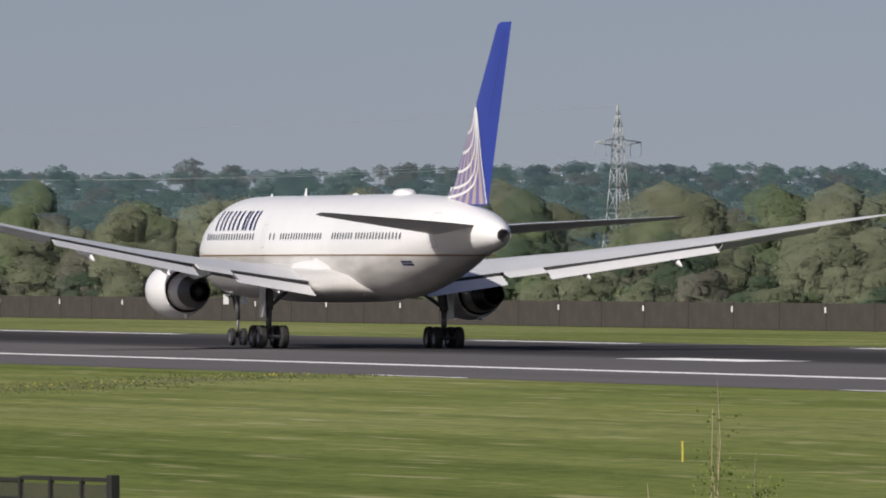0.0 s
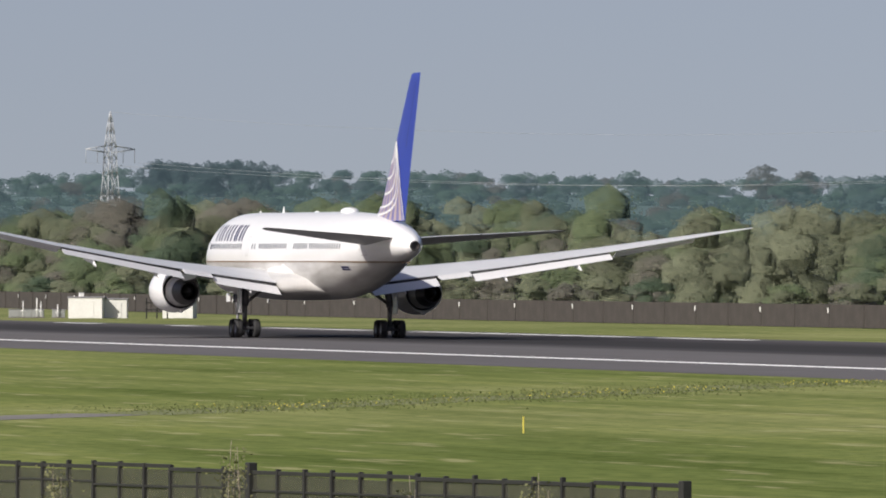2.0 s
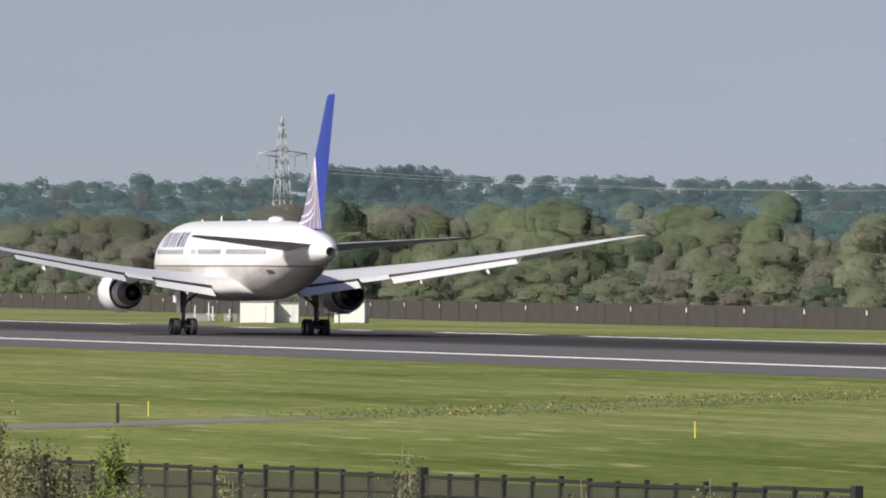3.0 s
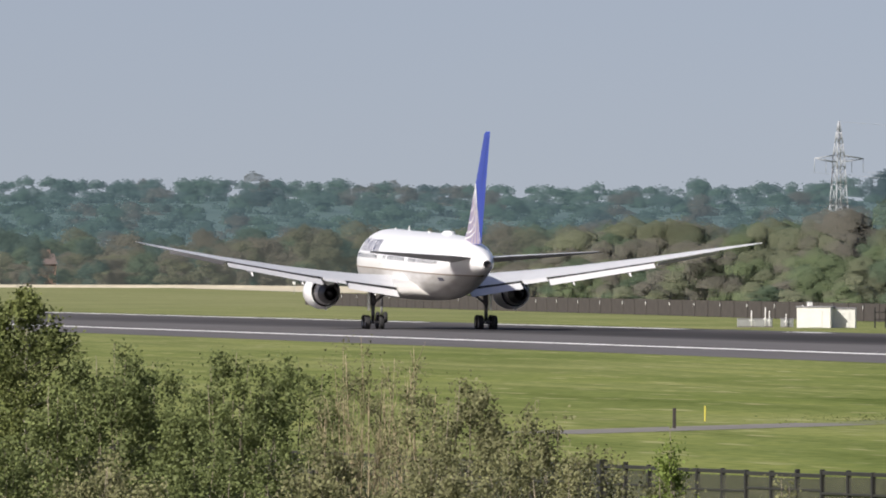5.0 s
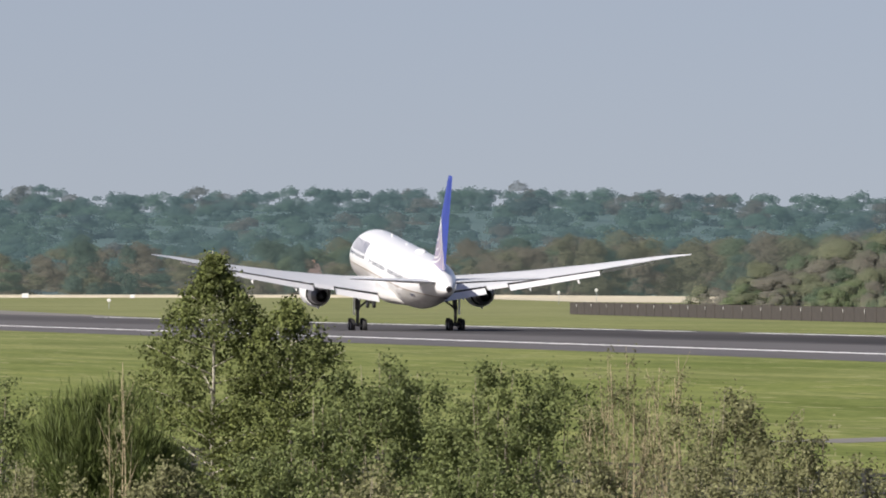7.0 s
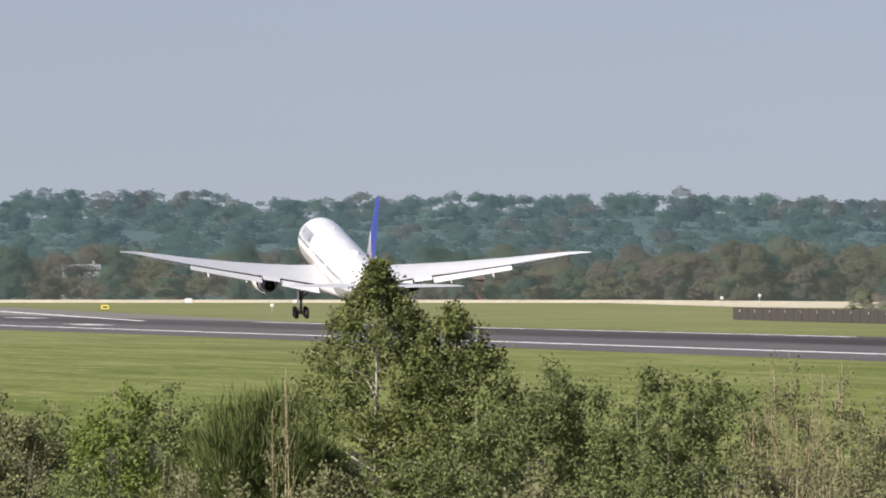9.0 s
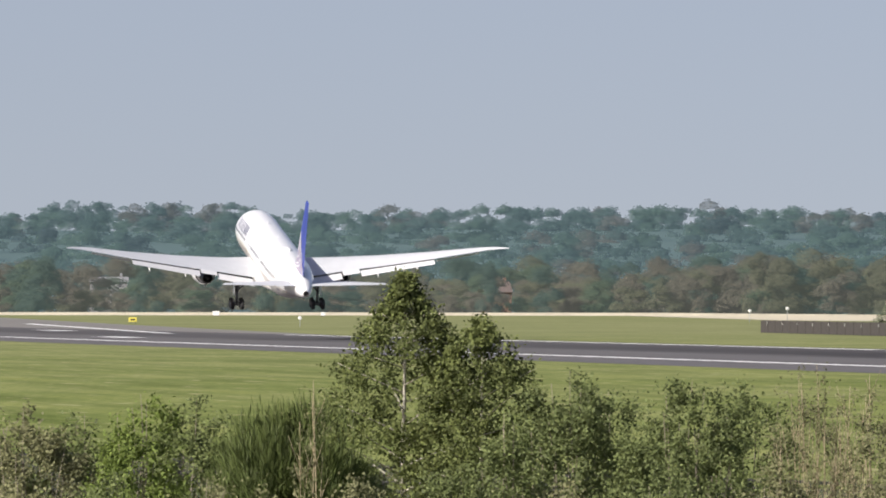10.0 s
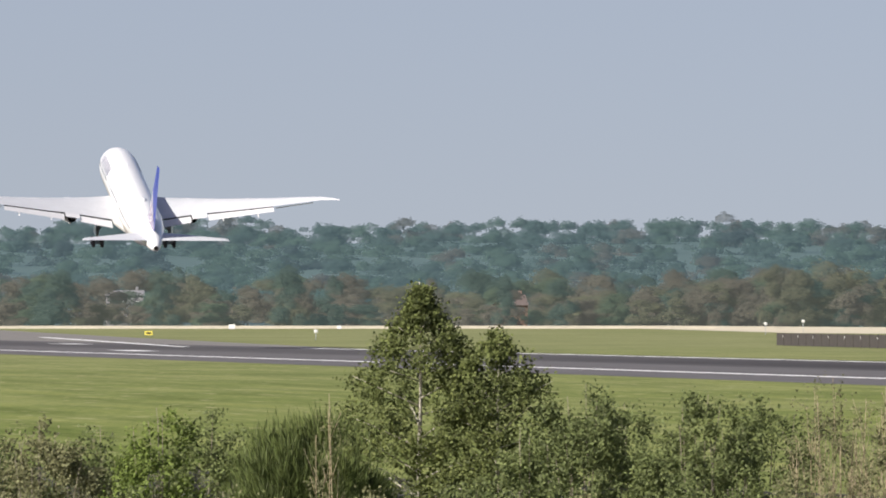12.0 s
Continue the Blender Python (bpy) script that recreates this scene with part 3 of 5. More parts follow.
    for z0, z1 in ((7.6, 15.8),):
        for s in (-1, 1):
            a, b = fin_skin(0.70, z0, s, 0.006), fin_skin(0.72, z0, s, 0.006)
            c, d = fin_skin(0.70, z1, s, 0.006), fin_skin(0.72, z1, s, 0.006)
            bm.faces.new([bm.verts.new(p) for p in (a, b, d, c)])
    part("rudder_gap", bm, M_NAVY, fin)

    def edge(z):  # where the lattice ends, as a share of the chord
        u = max(0.0, min(1.0, (12.35 - z) / 4.95))
        return 0.012 + 0.99 * u ** 0.62 * 0.98

    for s in (-1, 1):
        bm = bmesh.new()
        n, cols = 26, 14
        grid = []
        for i in range(n + 1):
            z = 7.35 + (12.3 - 7.35) * i / n
            grid.append([bm.verts.new(fin_skin(min(0.995, edge(z) * j / cols), z, s, 0.012)) for j in range(cols + 1)])
        for i in range(n):
            for j in range(cols):
                f = bm.faces.new((grid[i][j], grid[i][j + 1], grid[i + 1][j + 1], grid[i + 1][j]))
                f.material_index = j % 2
        bmesh.ops.remove_doubles(bm, verts=bm.verts, dist=1e-4)
        part("globe_panel", bm, [M_TAN, M_PURPLE], fin, "striped tan and violet panel")
        arcs = [[(edge(12.35 - 4.98 * k / 24), 12.35 - 4.98 * k / 24) for k in range(25)]]
        for z_end, reach in ((10.9, 0.55), (9.9, 0.7), (8.95, 0.8), (8.15, 0.88), (7.7, 0.94)):
            arc = []
            for k in range(21):
                u = k / 20
                z = 12.2 - (12.2 - z_end) * math.sin(u * math.pi / 2) ** 0.9
                f = edge(z) * (reach * (1 - u ** 3.2) * 0.98 + 0.0)
                if u > 0.55:
                    z = z + (u - 0.9) * 0.12
                arc.append((max(0.005, f), z))
            arcs.append(arc)
        for arc in arcs:
            bm = bmesh.new()
            prev = None
            for i, (f, z) in enumerate(arc):
                p = fin_skin(min(0.99, f), max(7.32, min(12.34, z)), s, 0.024)
                q = fin_skin(min(0.99, arc[min(i + 1, len(arc) - 1)][0]), max(7.32, min(12.34, arc[min(i + 1, len(arc) - 1)][1])), s, 0.024)
                o = fin_skin(min(0.99, arc[max(i - 1, 0)][0]), max(7.32, min(12.34, arc[max(i - 1, 0)][1])), s, 0.024)
                d = (q - o)
                w = Vector((0, -d.z, d.y)).normalized() * 0.07
                pair = (bm.verts.new(p + w), bm.verts.new(p - w))
                if prev:
                    bm.faces.new((prev[0], prev[1], pair[1], pair[0]))
                prev = pair
            part("white_arc", bm, M_WHITE, fin, "white arc")
    # tail exhaust, aerials, domes
    part("tail_exhaust", lathe([(-27.6, 0.36), (-28.08, 0.29), (-28.08, 0.22), (-27.93, 0.19), (-27.93, 0.01)], n=24, centre=(0, 0, 5.79)), [M_NOZZLE], jet, "dark round auxiliary exhaust")
    rings = []
    for y, w, h in ((-8.2, 0.05, 0.03), (-8.5, 0.38, 0.20), (-9.0, 0.48, 0.33), (-10.0, 0.48, 0.33), (-10.5, 0.36, 0.2), (-10.8, 0.05, 0.03)):
        zt = sum(section(y)[::2]) - 0.06
        rings.append([(w * math.cos(a), y, zt + h * max(0, math.sin(a)) ** 0.7) for a in [k * math.pi / 14 for k in range(15)]])
    part("radome_blister", loft(rings, close=True), M_WHITE, jet, "white satellite dome")
    for y, h in ((10.0, 0.42), (-18.2, 0.55), (17.0, 0.16)):
        zt = sum(section(y)[::2]) - 0.03
        bm = loft([[(0.03, y + 0.22, zt), (-0.03, y + 0.22, zt), (-0.03, y - 0.22, zt), (0.03, y - 0.22, zt)], [(0.015, y - 0.05, zt + h), (-0.015, y - 0.05, zt + h), (-0.015, y - 0.2, zt + h), (0.015, y - 0.2, zt + h)]])
        part("aerial", bm, M_WHITE, jet)
    zt = sum(section(0.0)[::2]) - 0.04
    part("beacon", lathe([(-0.3, 0.02), (-0.25, 0.12), (0.25, 0.12), (0.3, 0.02)], n=12, centre=(0, 0, zt)), M_WHITE, jet)
    return jet


WHEELS = {}


def make_wheel(leg, x, y, z, r, w):
    """A tyre and its rim, sharing one mesh between alike wheels."""
    if (r, w) not in WHEELS:
        h = w / 2
        me = []
        for prof, m in (([(-h * 0.75, r * 0.55), (-h, r * 0.7), (-h * 0.92, r * 0.9), (-h * 0.55, r), (h * 0.55, r), (h * 0.92, r * 0.9), (h, r * 0.7), (h * 0.75, r * 0.55)], M_TYRE),
                        ([(-h * 0.6, 0.02), (-h * 0.6, r * 0.4), (-h * 0.8, r * 0.56), (h * 0.8, r * 0.56), (h * 0.6, r * 0.4), (h * 0.6, 0.02)], M_RIM)):
            bm = lathe(prof, axis="X", n=28)
            mesh = bpy.data.meshes.new("wheel")
            bm.to_mesh(mesh)
            bm.free()
            mesh.materials.append(m)
            me.append(mesh)
        WHEELS[(r, w)] = me
    for nm, mesh in zip(("tyre", "rim"), WHEELS[(r, w)]):
        ob = new(nm, mesh)
        ob.parent = leg
        ob.matrix_basis = pose(x, y, z)


airliner = build_airliner()
sheet("exit_taxiway", [(RUNWAY_X + 24.5, 1560), (238, 2280), (300, 3200), (RUNWAY_X + 24.5, 3200)], 0.010, M_PATH, "grey asphalt taxiway leaving the runway", "taxiway")
sheet("exit_line", [(180.0, 1650), (181.2, 1650), (222.8, 2270), (221.0, 2270)], 0.020, M_LINE, "white line of the runway exit", "marking")
sheet("service_path", [(62.5, 361), (64.5, 357), (78, 379), (76.2, 383)], 0.008, M_PATH, "narrow grey asphalt path through the grass", "path")
M_RUT = paint("bare_brown_earth", (0.165, 0.178, 0.062), 0.95, vary=0.35, scale=0.5, stretch=(1, 0.3, 1), space="World", second=(0.100, 0.118, 0.040))
sheet("earth_rut", [(76.4, 382.5), (78.4, 378.5), (119.5, 459), (137, 494), (135, 498), (117, 464)], 0.008, M_RUT, "strip of bare earth and weeds in the grass", "path")


def bank(name, pts, w, h, material, label):
    """A long low bank along a line."""
    rings = []
    for i, (x, y) in enumerate(pts):
        a, b = Vector(pts[max(i - 1, 0)]), Vector(pts[min(i + 1, len(pts) - 1)])
        d = (b - a).normalized()
        n = Vector((-d.y, d.x))
        k = 0.05 if i in (0, len(pts) - 1) else 1.0
        rings.append([(x + n.x * w * u, y + n.y * w * u, h * k * v) for u, v in ((-1, -0.1), (-0.5, 0.75), (0, 1), (0.5, 0.75), (1, -0.1))])
    ob = part(name, loft(rings), material, None)
    return tagged(ob, label, "bank", kind="structure")


POLAR = [(8.30, 3440), (8.75, 2950), (9.05, 2680), (9.45, 2600), (9.75, 2650), (9.75, 3480)]
sheet("sandy_ground", [(d * math.sin(radians(q)), d * math.cos(radians(q))) for q, d in POLAR], 0.03, M_SAND, "open pale sandy soil beside the airfield", "sand")
bank("pale_road_bank", [(280, 3420), (330, 3440), (420, 3400), (500, 3350), (590, 3300)], 8.0, 0.8, M_SAND, "pale road bank along the far edge of the airfield")

M_FENCE = paint("weathered_dark_boards", (0.042, 0.036, 0.032), 0.95, vary=0.3, scale=0.8)
M_POST = paint("dark_steel_post", (0.028, 0.028, 0.026), 0.6, 0.3, vary=0.25, scale=2)
M_SIGN = paint("white_notice", (0.72, 0.72, 0.70), 0.5, vary=0.08)
M_YELLOW = paint("yellow_marker_paint", (0.62, 0.53, 0.09), 0.5, vary=0.12, scale=3)
M_CABIN = paint("off_white_cabin_panel", (0.60, 0.60, 0.56), 0.55, vary=0.08, scale=0.8)
M_ROOF = paint("grey_roof_sheet", (0.20, 0.20, 0.21), 0.6, vary=0.15)
# galvanised grey lightened towards the sky: haze over the pylons put into the colour
M_STEEL = paint("galvanised_lattice_hazed", (0.34, 0.365, 0.39), 0.6, 0.0, vary=0.15)
M_BRICK = paint("house_brick", (0.22, 0.15, 0.12), 0.85, vary=0.25, scale=1.0)
M_TILE = paint("red_roof_tile", (0.13, 0.105, 0.095), 0.8, vary=0.2, scale=1.2)


def see_through(m, share):
    """Wire mesh too fine to be told apart: part of the light passes."""
    nt = m.node_tree
    tr, mx = nt.nodes.new("ShaderNodeBsdfTransparent"), nt.nodes.new("ShaderNodeMixShader")
    mx.inputs[0].default_value = share
    nt.links.new(nt.nodes["Principled BSDF"].outputs[0], mx.inputs[1])
    nt.links.new(tr.outputs[0], mx.inputs[2])
    nt.links.new(mx.outputs[0], nt.nodes["Material Output"].inputs[0])
    return m


M_MESH = see_through(paint("dark_wire_mesh", (0.045, 0.046, 0.032), 0.8, vary=0.3, scale=1.2), 0.38)


def shared(name, bm, *materials):
    me = bpy.data.meshes.new(name)
    bm.to_mesh(me)
    bm.free()
    for m in materials:
        me.materials.append(m)
    return me


def near_fence():
    """The dark mesh fence below the viewpoint, running obliquely away."""
    u = Vector((-0.22, 0.9755, 0))
    start = Vector((35.0, 139.3, 0))
    turn = math.degrees(math.atan2(-u.x, u.y))
    f = thing("perimeter_fence", Matrix.Translation(start) @ pose(0, 0, 0, 0, 0, turn), "dark steel perimeter fence with wire mesh panels", "fence")
    post = shared("post", box(bmesh.new(), (-0.03, -0.025, 0), (0.03, 0.025, 2.22), 0.006), M_POST)
    stout = shared("post", box(bmesh.new(), (-0.06, -0.06, 0), (0.06, 0.06, 2.27), 0.012), M_POST)
    rail = shared("top_rail", box(bmesh.new(), (-0.025, 0.03, 2.15), (0.025, 2.37, 2.20), 0.006), M_POST)
    low = shared("middle_rail", box(bmesh.new(), (-0.02, 0.03, 1.93), (0.02, 2.37, 1.96), 0.005), M_POST)
    net = shared("mesh_panel", box(bmesh.new(), (-0.006, 0.03, 0.05), (0.006, 2.37, 2.14)), M_MESH)
    rng = random.Random(4)
    for k in range(46):
        for me, y in ((stout if k % 5 == 0 else post, 0), (post, 0.8), (post, 1.6), (rail, 0), (low, 0), (net, 0)):
            ob = new(me.name.split(".")[0], me)
            ob.parent = f
            ob.matrix_basis = pose(rng.uniform(-0.01, 0.01), k * 2.4 + y, rng.uniform(-0.025, 0.025))
    return f


def far_fence():
    pts = [(232, 620), (232, 1060), (245, 1287), (258, 1518), (268.5, 1700)]
    f = thing("boundary_fence", pose(0, 0, 0), "dark weathered boarded fence with small white notices", "fence")
    bm = box(bmesh.new(), (-0.04, 0, 0.03), (0.04, 9.9, 1.72), 0.01)
    for z in (0.5, 1.3):
        box(bm, (0.03, 0, z), (0.08, 9.9, z + 0.1))
    boards = shared("board_panel", bm, M_FENCE)
    post = shared("post", box(bmesh.new(), (-0.08, -0.08, 0), (0.08, 0.08, 1.78), 0.015), M_FENCE)
    notice = shared("notice", box(bmesh.new(), (-0.12, -0.16, 1.12), (-0.10, 0.16, 1.48), 0.008), M_SIGN)
    k = 0
    for (xa, ya), (xb, yb) in zip(pts, pts[1:]):
        d = Vector((xb - xa, yb - ya, 0))
        n = max(1, int(d.length / 10))
        turn = math.degrees(math.atan2(-d.x, d.y))
        for i in range(n):
            p = Vector((xa, ya, 0)) + d * (i / n)
            for me in (boards, post) + ((notice,) if k % 2 == 0 else ()):
                ob = new(me.name.split(".")[0], me)
                ob.parent = f
                ob.matrix_basis = Matrix.Translation(p) @ pose(0, 0, 0, 0, 0, turn)
            k += 1
    return f


def cabin(x, y, w, d, h, turn):
    c = thing("equipment_cabin", pose(x, y, 0, 0, 0, turn), "off-white equipment cabin with flat grey roof on the grass", "cabin", "equipment cabins")
    part("wall", box(bmesh.new(), (-w / 2, -d / 2, 0), (w / 2, d / 2, h), 0.03), M_CABIN, c)
    part("roof", box(bmesh.new(), (-w / 2 - 0.08, -d / 2 - 0.08, h), (w / 2 + 0.08, d / 2 + 0.08, h + 0.1), 0.02), M_ROOF, c, "flat grey roof")
    part("door", box(bmesh.new(), (-w * 0.1, -d / 2 - 0.03, 0.05), (w * 0.25, -d / 2 - 0.003, h - 0.25), 0.01), M_CABIN, c)


def marker(x, y, h):
    m = thing("marker_post", pose(x, y, 0), "thin yellow marker post standing in mown grass", "post", "yellow marker posts")
    part("stake", box(bmesh.new(), (-0.022, -0.015, 0), (0.022, 0.015, h), 0.008), M_YELLOW, m)
    part("cap", box(bmesh.new(), (-0.03, -0.02, h), (0.03, 0.02, h + 0.03), 0.008), M_YELLOW, m)


def taxi_sign(x, y):
    s = thing("taxiway_sign", pose(x, y, 0, 0, 0, -8), "small yellow taxiway sign board on the grass", "sign")
    part("board", box(bmesh.new(), (-0.75, -0.08, 0.35), (0.75, 0.08, 1.15), 0.03), M_YELLOW, s)
    part("marking_bar", box(bmesh.new(), (-0.45, -0.095, 0.6), (0.45, -0.082, 0.9), 0.004), M_POST, s)
    for q in (-0.5, 0.5):
        part("leg", box(bmesh.new(), (q - 0.04, -0.04, 0), (q + 0.04, 0.04, 0.36), 0.008), M_POST, s)


def pylon(x, y, turn, group=True):
    """A lattice tower of four tapering corner legs, cross bracing and arms."""
    t = thing("electricity_pylon", pose(x, y, 0, 0, 0, turn), "grey steel lattice electricity pylon above distant trees", "pylon", "pylons of the power line")
    bm = bmesh.new()
    lv = [(0, 4.0), (9, 3.1), (17, 2.4), (24, 1.9), (30, 1.55), (34.5, 1.35), (38, 1.25), (42, 0.85), (45.5, 0.5), (48.5, 0.08)]
    for (za, wa), (zb, wb) in zip(lv, lv[1:]):
        ca = [Vector((sx * wa, sy * wa, za)) for sx, sy in ((-1, -1), (1, -1), (1, 1), (-1, 1))]
        cb = [Vector((sx * wb, sy * wb, zb)) for sx, sy in ((-1, -1), (1, -1), (1, 1), (-1, 1))]
        for i in range(4):
            j = (i + 1) % 4
            tube(bm, ca[i], cb[i], 0.17, n=5)
            tube(bm, ca[i], cb[j], 0.09, n=4)
            tube(bm, ca[j], cb[i], 0.09, n=4)
            tube(bm, cb[i], cb[j], 0.09, n=4)
    part("tower", bm, M_STEEL, t)
    for s in (-1, 1):
        bm = bmesh.new()
        tip = Vector((s * 8.4, 0, 37.6))
        for sy in (-1, 1):
            tube(bm, (s * 1.2, sy * 1.2, 38.6), tip, 0.13, n=5)
            tube(bm, (s * 1.3, sy * 1.3, 36.6), tip, 0.13, n=5)
        for u in (0.25, 0.5, 0.75):
            a, b = Vector((s * 1.2, -1.2, 38.6)).lerp(tip, u), Vector((s * 1.3, 1.3, 36.6)).lerp(tip, u)
            tube(bm, a, b, 0.07, n=4)
        part("cross_arm", bm, M_STEEL, t)
        for q in (4.4, 8.3):
            part("insulator", tube(bmesh.new(), (s * q, 0, 37.5), (s * q, 0, 33.6), 0.09, n=6), M_STEEL, t)


def power_line(p, q, sag, n=24):
    rings = []
    for k in range(n + 1):
        u = k / n
        v = Vector(p).lerp(Vector(q), u) - Vector((0, 0, sag * 4 * u * (1 - u)))
        rings.append([(v.x, v.y - 0.035, v.z), (v.x, v.y, v.z - 0.035), (v.x, v.y + 0.035, v.z), (v.x, v.y, v.z + 0.035)])
    bm = loft(rings)
    tagged(part("power_cable", bm, M_STEEL, None), "thin grey overhead power cable between pylons", "cable", "power cables")


def house(x, y, z, w, d, h, rise, turn, wall, roof, label):
    c = thing("house", pose(x, y, z, 0, 0, turn), label, "house")
    part("wall", box(bmesh.new(), (-w / 2, -d / 2, 0), (w / 2, d / 2, h)), wall, c)
    o = 0.4
    part("roof", loft([[(-w / 2 - o, -d / 2 - o, h), (-w / 2 - o, d / 2 + o, h), (-w / 2 - o, 0, h + rise)], [(w / 2 + o, -d / 2 - o, h), (w / 2 + o, d / 2 + o, h), (w / 2 + o, 0, h + rise)]]), roof, c)
    part("chimney", box(bmesh.new(), (w * 0.3, -0.4, h + rise * 0.5), (w * 0.3 + 0.8, 0.4, h + rise + 1.1)), wall, c)
    for q in (-0.3, 0.0, 0.3):
        wn_ = part("window", box(bmesh.new(), (q * w - 0.5, -d / 2 - 0.05, h - 1.7), (q * w + 0.5, -d / 2 - 0.01, h - 0.5)), M_GLASS, c)
        part("sill", box(bmesh.new(), (q * w - 0.6, -d / 2 - 0.14, h - 1.8), (q * w + 0.6, -d / 2 - 0.01, h - 1.7)), M_SIGN, wn_)


near_fence()
far_fence()
cabin(214.5, 1030, 2.6, 2.4, 1.75, -20)
cabin(206.5, 1030, 2.9, 2.4, 1.75, -20)
cabin(209.1, 1030.5, 1.9, 2.2, 1.62, -14)
roof_unit = thing("roof_unit", pose(205.9, 1029.6, 1.85), "small white unit on a cabin roof", "box")
part("housing", box(bmesh.new(), (-0.2, -0.2, 0.0), (0.2, 0.2, 0.34), 0.03), M_SIGN, roof_unit)
part("lid", box(bmesh.new(), (-0.23, -0.23, 0.34), (0.23, 0.23, 0.38), 0.01), M_ROOF, roof_unit)


def cabinet(x, y, w, h):
    c = thing("equipment_cabinet", pose(x, y, 0, 0, 0, -12), "low grey equipment cabinet on the grass", "cabinet", "equipment cabinets")
    part("body", box(bmesh.new(), (-w / 2, -0.4, 0.06), (w / 2, 0.4, h), 0.03), M_CABINET, c)
    part("lid", box(bmesh.new(), (-w / 2 - 0.05, -0.45, h), (w / 2 + 0.05, 0.45, h + 0.05), 0.015), M_ROOF, c)
    part("plinth", box(bmesh.new(), (-w / 2 - 0.08, -0.48, 0), (w / 2 + 0.08, 0.48, 0.06), 0.01), M_PATH, c)
    for k in range(max(1, int(w / 1.0))):
        part("door", box(bmesh.new(), (-w / 2 + 0.08 + k * 1.0, -0.43, 0.12), (-w / 2 + min(w, 1.0) - 0.06 + k * 1.0, -0.402, h - 0.08), 0.008), M_CABINET, c)


def pole_aerial(x, y, h):
    c = thing("pole_aerial", pose(x, y, 0), "short pale pole aerial beside the equipment cabinets", "aerial", "pole aerials")
    part("pole", tube(bmesh.new(), (0, 0, 0), (0, 0, h), 0.05, 0.035, 8), M_SIGN, c)
    part("cross_bar", tube(bmesh.new(), (-0.2, 0, h * 0.42), (0.2, 0, h * 0.42), 0.04, n=6), M_SIGN, c)
    part("foot", box(bmesh.new(), (-0.18, -0.18, 0), (0.18, 0.18, 0.12), 0.02), M_PATH, c)


M_CABINET = paint("grey_cabinet_paint", (0.24, 0.25, 0.24), 0.6, vary=0.12, scale=1.0)
cabinet(202.8, 1038, 3.0, 0.72)
cabinet(205.4, 1037, 1.1, 0.72)
for x, h in ((202.2, 1.45), (203.4, 1.7), (203.75, 1.4), (205.2, 1.15)):
    pole_aerial(x, 1036.4, h)
cab = thing("antenna_frame", pose(211.7, 1026, 0), "low dark metal antenna frame beside the cabins", "frame")
part("rail", box(bmesh.new(), (-1.0, -0.05, 0.7), (1.0, 0.05, 0.78)), M_POST, cab)
part("rail", box(bmesh.new(), (-1.0, -0.05, 1.3), (1.0, 0.05, 1.38)), M_POST, cab)
for q in (-0.9, 0.0, 0.9):
    part("leg", box(bmesh.new(), (q - 0.05, -0.05, 0), (q + 0.05, 0.05, 1.75)), M_POST, cab)
for x, y, h in ((80.0, 337, 0.44), (74.0, 387, 0.46), (82.4, 274, 0.45)):
    marker(x, y, h)
stake = thing("wooden_stake", pose(69.8, 370, 0), "dark weathered wooden stake beside the path", "post")
part("stake", box(bmesh.new(), (-0.05, -0.04, 0), (0.05, 0.04, 0.62), 0.01), M_FENCE, stake)
taxi_sign(243.5, 2290)


def white_box(x, y, w, h):
    c = thing("marker_box", pose(x, y, 0, 0, 0, -6), "small white equipment box on the far grass", "box", "far equipment boxes")
    part("housing", box(bmesh.new(), (-w / 2, -w / 2, 0.15), (w / 2, w / 2, h), 0.05), M_SIGN, c)
    part("plinth", box(bmesh.new(), (-w / 2 - 0.1, -w / 2 - 0.1, 0), (w / 2 + 0.1, w / 2 + 0.1, 0.15), 0.02), M_PATH, c)


def light_mast(x, y, h):
    c = thing("light_mast", pose(x, y, 0), "thin mast with a small white lamp housing behind the fence", "mast", "masts behind the fence")
    part("mast", tube(bmesh.new(), (0, 0, 0), (0, 0, h), 0.06, 0.04, 8), M_STEEL, c)
    part("lamp_housing", lathe([(-0.35, 0.05), (-0.3, 0.3), (0.3, 0.3), (0.35, 0.05)], n=14, centre=(0, 0, h + 0.25)), M_SIGN, c)


white_box(371, 3279, 1.8, 1.3)
white_box(395, 3240, 1.2, 1.0)
light_mast(392, 2448, 2.5)
light_mast(385, 2452, 2.0)
light_mast(246, 2050, 1.2)
pylon(3600 * math.sin(0.1997), 3600 * math.cos(0.1997), 20)
pylon(3600 * math.sin(0.287), 3600 * math.cos(0.287), 20)
for a, z in ((8.3, 33.6), (-8.3, 33.6), (0.0, 48.4)):
    power_line((3600 * math.sin(0.1997) + a, 3600 * math.cos(0.1997), z), (3600 * math.sin(0.287) + a, 3600 * math.cos(0.287), z), 6.5)


# ---------- foliage ----------
def blades(C, N, S, rng, aspect=0.62):
    """Four-cornered leaves at points C, facing N, of lengths S, turned at random: vertices and faces."""
    n = len(C)
    N = N / np.maximum(1e-6, np.linalg.norm(N, axis=1))[:, None]
    R = rng.normal(size=(n, 3))
    U = np.cross(N, R)
    U /= np.maximum(1e-6, np.linalg.norm(U, axis=1))[:, None]
    V = np.cross(N, U)
    s = S[:, None] * 0.5
    bend = N * s * 0.25
    P = np.stack([C - U * s - bend, C - V * s * aspect + bend * 0.5, C + U * s - bend, C + V * s * aspect + bend * 0.5], 1).reshape(-1, 3)
    return P


